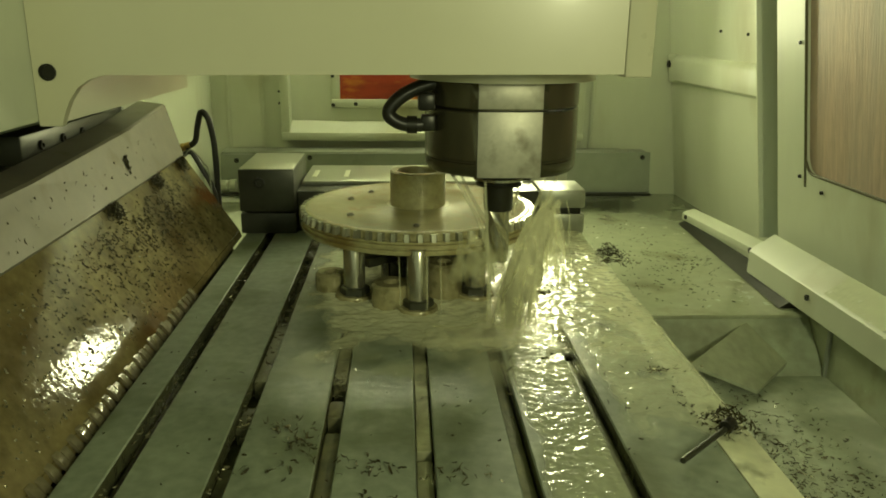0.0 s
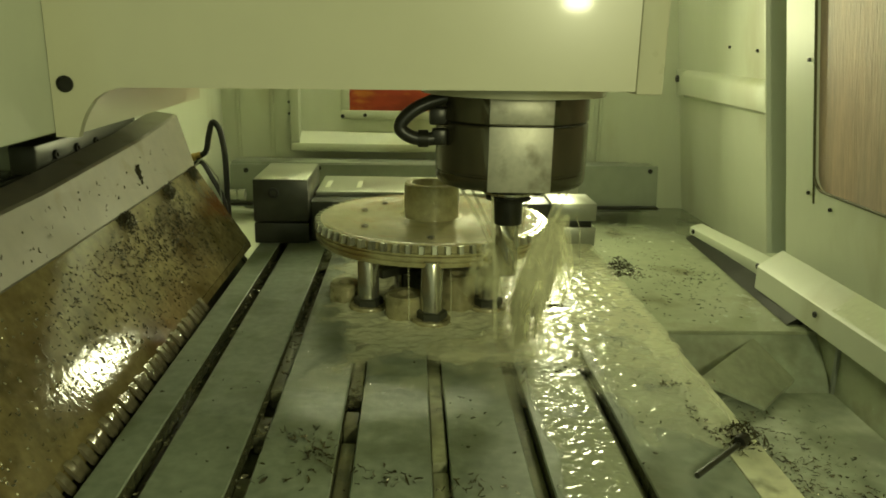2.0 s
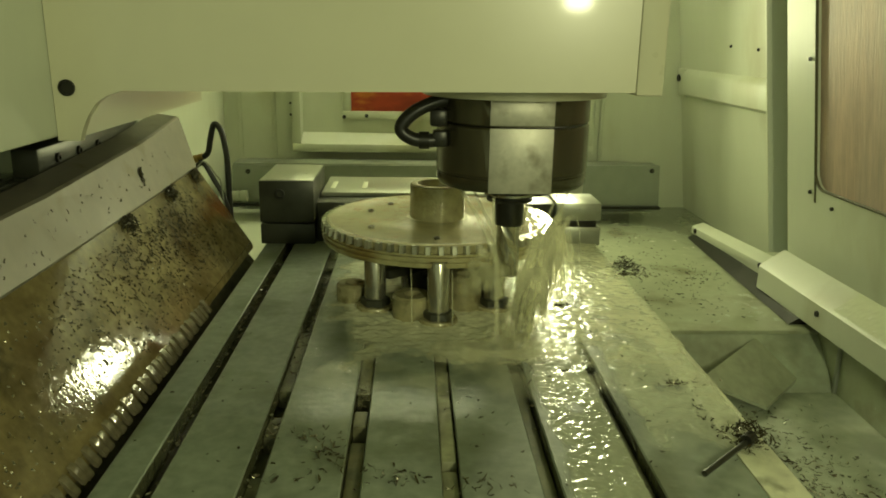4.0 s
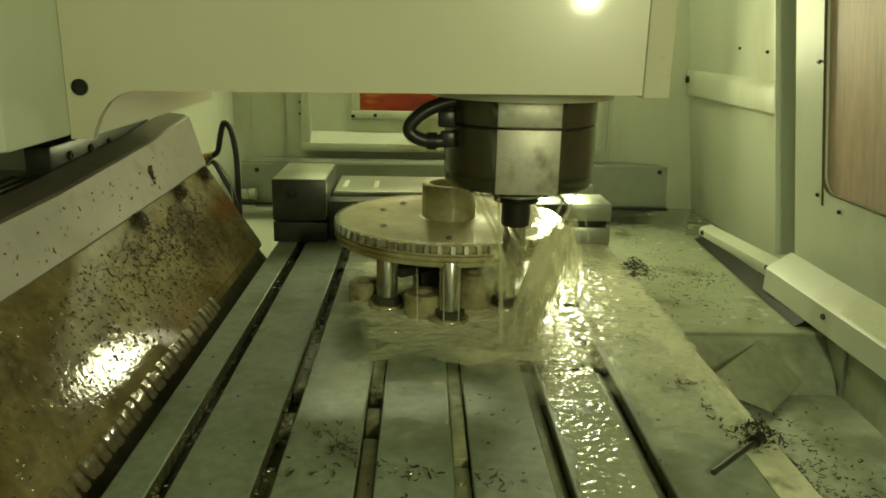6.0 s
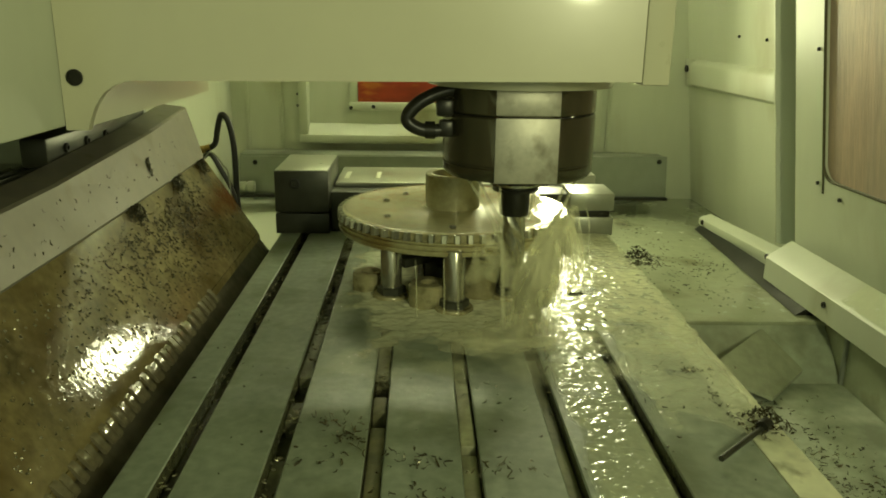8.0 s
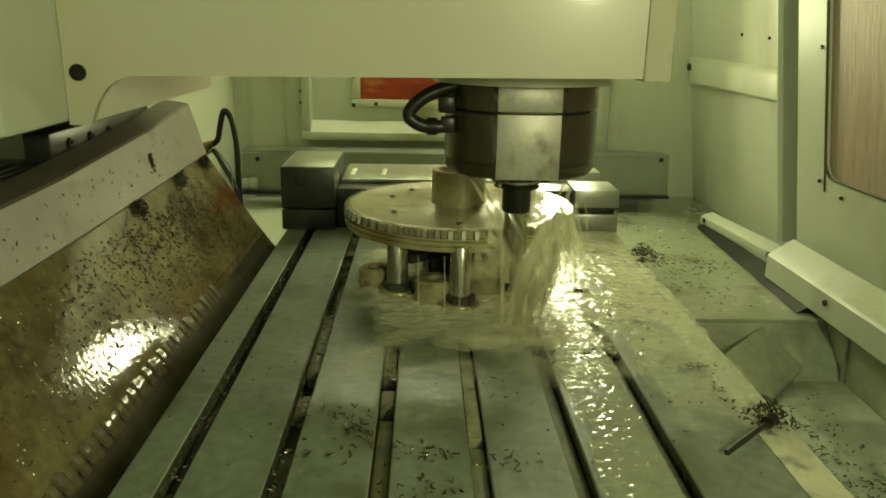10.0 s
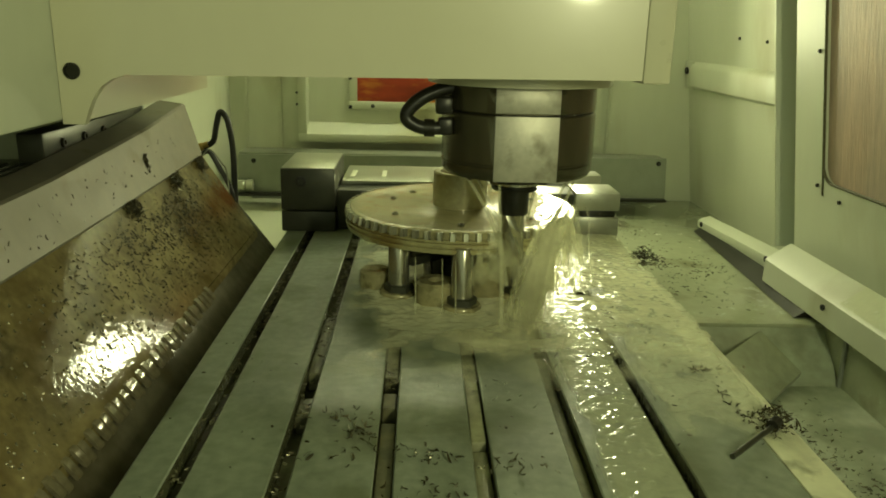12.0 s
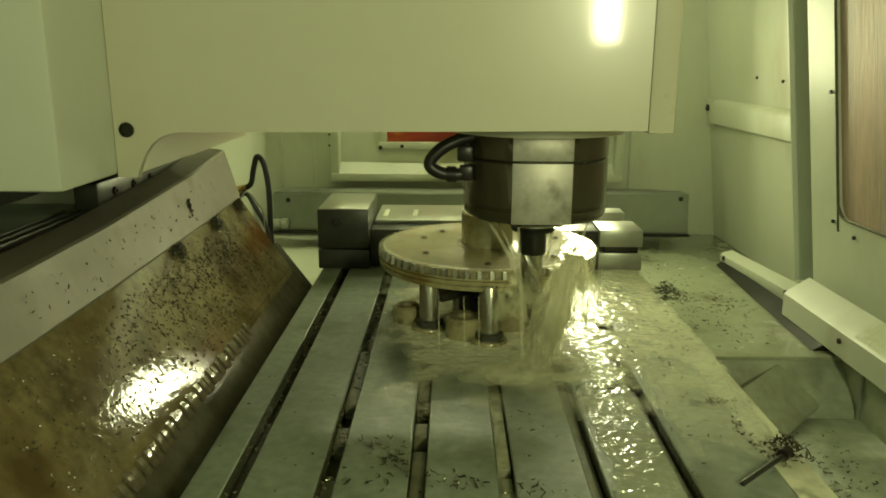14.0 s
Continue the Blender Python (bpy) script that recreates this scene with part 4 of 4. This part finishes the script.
part("shank", tube([(0.669, 0.762, 0.0062), (0.706, 0.795, 0.0062), (0.742, 0.827, 0.0062)], 0.0032, 14), VISE, pin)
part("head", tube([(0.737, 0.8225, 0.0075), (0.748, 0.833, 0.0075)], 0.0075, 12), DARK, pin)

# in the pan and the trough
chips("pan_chips", 240, lambda rng: ((rng.triangular(0.80, 1.10, 0.98), rng.triangular(1.44, 2.3, 1.60), -0.0993), (0, 0, 1)), "dark chips scattered over the pale pan", CHIPDARK, 50, (0.003, 0.009))
chips("pan_chips", 60, lambda rng: ((1.06 + 0.03 * rng.gauss(0, 1), 1.78 + 0.05 * rng.gauss(0, 1), -0.0993), (0, 0, 1)), "dark chips scattered over the pale pan", CHIPDARK, 51, (0.003, 0.010))
def in_trough(rng):
    a, b = rng.triangular(0.775, 1.12, 0.83), rng.triangular(0.75, 1.34, 1.0)
    return (a, b, -0.1893 - (1.35 - b) * 0.021), (0, 0, 1)


chips("trough_chips", 760, in_trough, "dark wet chips lying in the trough", CHIPDARK, 52, (0.005, 0.014), up=0.8)
chips("trough_chips", 950, in_trough, "bright wet chips lying in the trough", CHIP, 53, (0.004, 0.012), up=0.8)

# on the slanted cover
def on_cover(y, u):
    """A place on the lower panel: u from 0 at its top fold to 1 at the crease."""
    k = max(i for i in range(len(YS) - 1) if YS[i] <= y)
    w = (y - YS[k]) / (YS[k + 1] - YS[k])
    zt = TABZ[k] + (TABZ[k + 1] - TABZ[k]) * w
    return (-0.061 + 0.103 * u, y, zt * (1 - u) + 0.0006)


chips("cover_chips", 1000, lambda rng: (on_cover(rng.triangular(0.9, 1.66, 1.45), rng.triangular(0.02, 0.95, 0.3)), (0.75, 0, 0.66)), "dark chips stuck to the oily cover", CHIPDARK, 60, (0.003, 0.011), up=0.25)
chips("cover_chips", 800, lambda rng: (on_cover(rng.uniform(0.7, 1.5), rng.uniform(0.1, 0.9)), (0.75, 0, 0.66)), "small bright chips stuck to the oily cover", CHIP, 61, (0.002, 0.006), up=0.2)
chips("panel_chips", 70, lambda rng: ((lambda y, u: (-0.0835 + 0.021 * u, y, (0.206 + 0.037 * (y - 0.85) / 0.85) * (1 - u) + 0.150 * u - 0.004))(rng.uniform(0.85, 1.6), rng.uniform(0.1, 0.9)), (0.97, 0, 0.22)), "dark flecks on the smooth upper cover panel", CHIPDARK, 62, (0.003, 0.008), up=0.1)
for y in (1.27, 1.485, 1.645):
    chips("chip_clump", 240, lambda rng: (tuple(Vector(on_cover(min(1.68, max(0.9, y + 0.011 * rng.gauss(0, 1))), abs(0.06 * rng.gauss(0, 1)))) + Vector((0.004, 0, 0.004)) * rng.random()), (0.7 + rng.gauss(0, 0.4), rng.gauss(0, 0.5), 0.7)), "dark clump of oily chips caught at the panel joint", CHIPDARK, 63 + int(y * 100), (0.005, 0.012), up=0.8)
chips("chip_smear", 70, lambda rng: ((lambda d: (-0.0800 + 0.37 * d, 1.405 - d * 0.1 + 0.005 * rng.gauss(0, 1), 0.205 - d))(0.018 * abs(rng.gauss(0, 0.7)) + 0.002 * rng.random()), (0.97, rng.gauss(0, 0.2), 0.24)), "dark smear of chips on the smooth cover panel", CHIPDARK, 80, (0.004, 0.010), up=0.2)

# ---- jets and splash at the cutter ----
MOVING_WATER = []


def jet(points, r, label="thin jet of milky coolant from the spindle nose"):
    o = Vector((SX, SY, 0.0))
    root = tagged(empty("coolant_jet", o), label, "coolant jet", "coolant jets round the cutter")
    bm = tube([Vector((q[0], q[1], q[2] + 0.118 * max(0.0, q[2] - 0.10))) - o for q in points], r, 8, taper=(0.7, 1.5))
    part("stream", bm, COOLANT, root).visible_shadow = False
    MOVING_WATER.append((root, 2.0, 0.0015))
    return root


jet([(0.455, 1.165, 0.212), (0.475, 1.162, 0.185), (0.496, 1.165, 0.150), (0.512, 1.170, 0.110), (0.520, 1.160, 0.060)], 0.0030)
jet([(0.500, 1.125, 0.205), (0.503, 1.128, 0.160), (0.508, 1.130, 0.100), (0.512, 1.128, 0.004)], 0.0026)
jet([(0.612, 1.165, 0.208), (0.600, 1.160, 0.182), (0.582, 1.160, 0.150), (0.562, 1.162, 0.105)], 0.0028)
jet([(0.590, 1.128, 0.208), (0.578, 1.135, 0.175), (0.560, 1.145, 0.130), (0.548, 1.150, 0.090)], 0.0028)
jet([(0.575, 1.262, 0.210), (0.568, 1.25, 0.18), (0.556, 1.23, 0.14)], 0.0024)
jet([(0.470, 1.215, 0.211), (0.490, 1.205, 0.175), (0.512, 1.195, 0.140)], 0.0024)


def splash(seed, count, top, foot, spread0, spread1, r, label, name="coolant_splash", mat=None):
    """A sheaf of falling strands and drops, one rigid piece."""
    rng = random.Random(seed)
    o = Vector((top[0], top[1], 0))
    root = tagged(empty(name, o), label, "splash", "coolant splashing round the cutter")
    for _ in range(count):
        a = Vector(top) + Vector((rng.gauss(0, spread0), rng.gauss(0, spread0 * 0.6), rng.uniform(-0.02, 0.02)))
        b = Vector(foot) + Vector((rng.gauss(0, spread1), rng.gauss(0, spread1 * 1.5), 0))
        cut0, cut1 = rng.uniform(0, 0.35), rng.uniform(0.55, 1.0)
        pts = []
        for k in range(4):
            u = cut0 + (cut1 - cut0) * k / 3
            q = a.lerp(b, u)
            q.z = a.z + (b.z - a.z) * (0.35 * u + 0.65 * u * u)
            pts.append(q - o + Vector((rng.gauss(0, 0.002), rng.gauss(0, 0.002), 0)))
        part("strand", tube(pts, rng.uniform(0.4, 1.6) * r, 6, taper=(rng.uniform(0.5, 1.1), rng.uniform(0.6, 1.9))), mat or SPRAY, root).visible_shadow = False
    bm = bmesh.new()
    for _ in range(count):
        u = rng.random()
        q = Vector(top).lerp(Vector(foot), u) + Vector((rng.gauss(0, 0.030), rng.gauss(0, 0.02), rng.gauss(0, 0.015))) - o
        q.z = max(q.z, 0.006)
        ball = bmesh.new()
        bmesh.ops.create_icosphere(ball, subdivisions=1, radius=rng.uniform(0.0006, 0.0017))
        join(bm, ball, Matrix.Translation(q))
    tagged(part("drops", bm, COOLANT, root), kind="stuff").visible_shadow = False
    MOVING_WATER.append((root, 7.0, 0.006))
    return root


POUR = "milky coolant pouring off the cutter to the table"
splash(1, 34, (0.590, 1.155, 0.160), (0.540, 1.105, 0.003), 0.008, 0.012, 0.0044, POUR)
splash(2, 30, (0.600, 1.160, 0.180), (0.545, 1.112, 0.003), 0.008, 0.012, 0.0040, POUR)
splash(3, 22, (0.570, 1.150, 0.125), (0.530, 1.100, 0.003), 0.010, 0.017, 0.0044, POUR)
splash(4, 14, (0.595, 1.150, 0.180), (0.612, 1.150, 0.060), 0.010, 0.014, 0.0030, "loose spray thrown off the cutter")
splash(5, 16, (0.500, 1.165, 0.118), (0.492, 1.150, 0.060), 0.018, 0.020, 0.0055, "coolant veil running off the rim of the workpiece")


def mist_material():
    """Broken veil of fine drops: dense in streaks, open between them."""
    m = material("coolant_mist", (0.86, 0.86, 0.58), 0.9, var=0.08, scale=30, fine=90, ior=1.05)
    nt = m.node_tree
    n, l = nt.nodes, nt.links
    tc, mp, nz, mr = n.new("ShaderNodeTexCoord"), n.new("ShaderNodeMapping"), n.new("ShaderNodeTexNoise"), n.new("ShaderNodeMapRange")
    mp.inputs["Scale"].default_value = (1, 1, 0.30)
    nz.inputs["Scale"].default_value, nz.inputs["Detail"].default_value = 75.0, 7.0
    mr.inputs[1].default_value, mr.inputs[2].default_value, mr.inputs[3].default_value, mr.inputs[4].default_value = 0.44, 0.72, 0.0, 0.55
    l.new(tc.outputs["Object"], mp.inputs[0])
    l.new(mp.outputs[0], nz.inputs["Vector"])
    l.new(nz.outputs[0], mr.inputs[0])
    l.new(mr.outputs[0], n["Principled BSDF"].inputs["Alpha"])
    return m


MIST = mist_material()
let_through(MIST, 0.5)


def veil(top, foot, r0, r1, seed, label):
    """A ragged tapering sleeve of spray."""
    o = Vector((top[0], top[1], 0))
    bm = bmesh.new()
    n, rows = 36, []
    for j in range(17):
        u = j / 16
        c = Vector(top).lerp(Vector(foot), u)
        c.z = top[2] + (foot[2] - top[2]) * (0.4 * u + 0.6 * u * u)
        row = []
        for i in range(n):
            a = 2 * math.pi * i / n
            d = Vector((math.cos(a), math.sin(a), 0))
            k = (r0 + (r1 - r0) * u) * (1 + 0.55 * noise.noise((d.x * 1.7, d.y * 1.7, seed + c.z * 22)) + 0.2 * noise.noise((d.x * 5, d.y * 5, seed + c.z * 60)))
            row.append(bm.verts.new(c - o + d * k))
        rows.append(row)
    for a, b in zip(rows, rows[1:]):
        for i in range(n):
            bm.faces.new((a[i], a[(i + 1) % n], b[(i + 1) % n], b[i]))
    root = tagged(part("coolant_veil", bm, MIST), label, "splash", "coolant splashing round the cutter")
    root.location = o
    root.visible_shadow = False
    MOVING_WATER.append((root, 25.0, 0.004))


veil((0.594, 1.156, 0.165), (0.550, 1.108, 0.004), 0.011, 0.020, 1.0, POUR)
veil((0.580, 1.152, 0.140), (0.542, 1.102, 0.004), 0.012, 0.026, 4.0, POUR)
veil((0.604, 1.158, 0.185), (0.590, 1.140, 0.060), 0.007, 0.018, 7.0, POUR)
for k, (px, py) in enumerate(((0.425, 1.188), (0.447, 1.186), (0.385, 1.192))):
    jet([(px, py, 0.093), (px + 0.001, py - 0.003, 0.06), (px + 0.002, py - 0.004, 0.004)], 0.0008, "thin drip falling from the rim of the workpiece")


FOAM = material("coolant_foam", (0.72, 0.71, 0.47), 0.35, var=0.16, scale=40, fine=120, alpha=0.26, bump=0.4, bump_scale=140)


def foam(cx, cy, r0, seed, label):
    """A low ragged mound of churned coolant where the stream strikes the table."""
    bm = bmesh.new()
    n, rings = 40, 9
    rows = []
    for j in range(rings + 1):
        f = j / rings
        row = []
        for i in range(n):
            a = 2 * math.pi * i / n
            rr = r0 * f * (1 + 0.35 * noise.noise((math.cos(a) * 1.6, math.sin(a) * 1.6, seed)))
            x, y = rr * math.cos(a) * 1.25, rr * math.sin(a)
            h = (1 - f * f) * 0.010 * (1 + noise.noise((x * 60, y * 60, seed))) + 0.004 * noise.noise((x * 120, y * 120, seed + 3)) * (1 - f)
            row.append(bm.verts.new((x, y, 0.0035 + max(0, h))))
        rows.append(row)
    for a, b in zip(rows[1:], rows[2:]):
        for i in range(n):
            bm.faces.new((a[i], a[(i + 1) % n], b[(i + 1) % n], b[i]))
    bm.faces.new(rows[1])
    for q in rows[0]:
        bm.verts.remove(q)
    root = tagged(part("coolant_foam", bm, FOAM), label, "splash", "coolant splashing round the cutter")
    root.location = (cx, cy, 0)
    root.visible_shadow = False
    MOVING_WATER.append((root, 9.0, 0.004))


foam(0.545, 1.115, 0.058, 1.0, "churned coolant where the stream strikes the table")
foam(0.500, 1.095, 0.045, 3.0, "churned coolant where the stream strikes the table")
foam(0.455, 1.085, 0.040, 5.0, "shallow swirl of coolant beside the standoffs")


# ---- motion ----
def motions():
    rows = []
    for k in range(15):
        dx, dy = table_shift(float(k))
        rows.append((float(k), dx, dy))
    for ob in ON_TABLE:
        at = ob.location.copy()
        walk(ob, [(t, pose(at.x + dx, at.y + dy, at.z)) for t, dx, dy in rows])

    rng = random.Random(5)
    for ob, turn, slip in MOVING_WATER:
        at = ob.location.copy()
        keys = []
        for k in range(57):
            keys.append((k * 0.25, pose(at.x + rng.uniform(-slip, slip), at.y + rng.uniform(-slip, slip), at.z, 0, 0, rng.uniform(-turn, turn))))
        walk(ob, keys)
    for ob in water_sheets:
        keys = []
        for k in range(29):
            dx, dy = table_shift(0.5 * k)
            keys.append((0.5 * k, pose(dx + rng.uniform(-0.005, 0.005), dy + rng.uniform(-0.008, 0.008), 0)))
        walk(ob, keys)


motions()
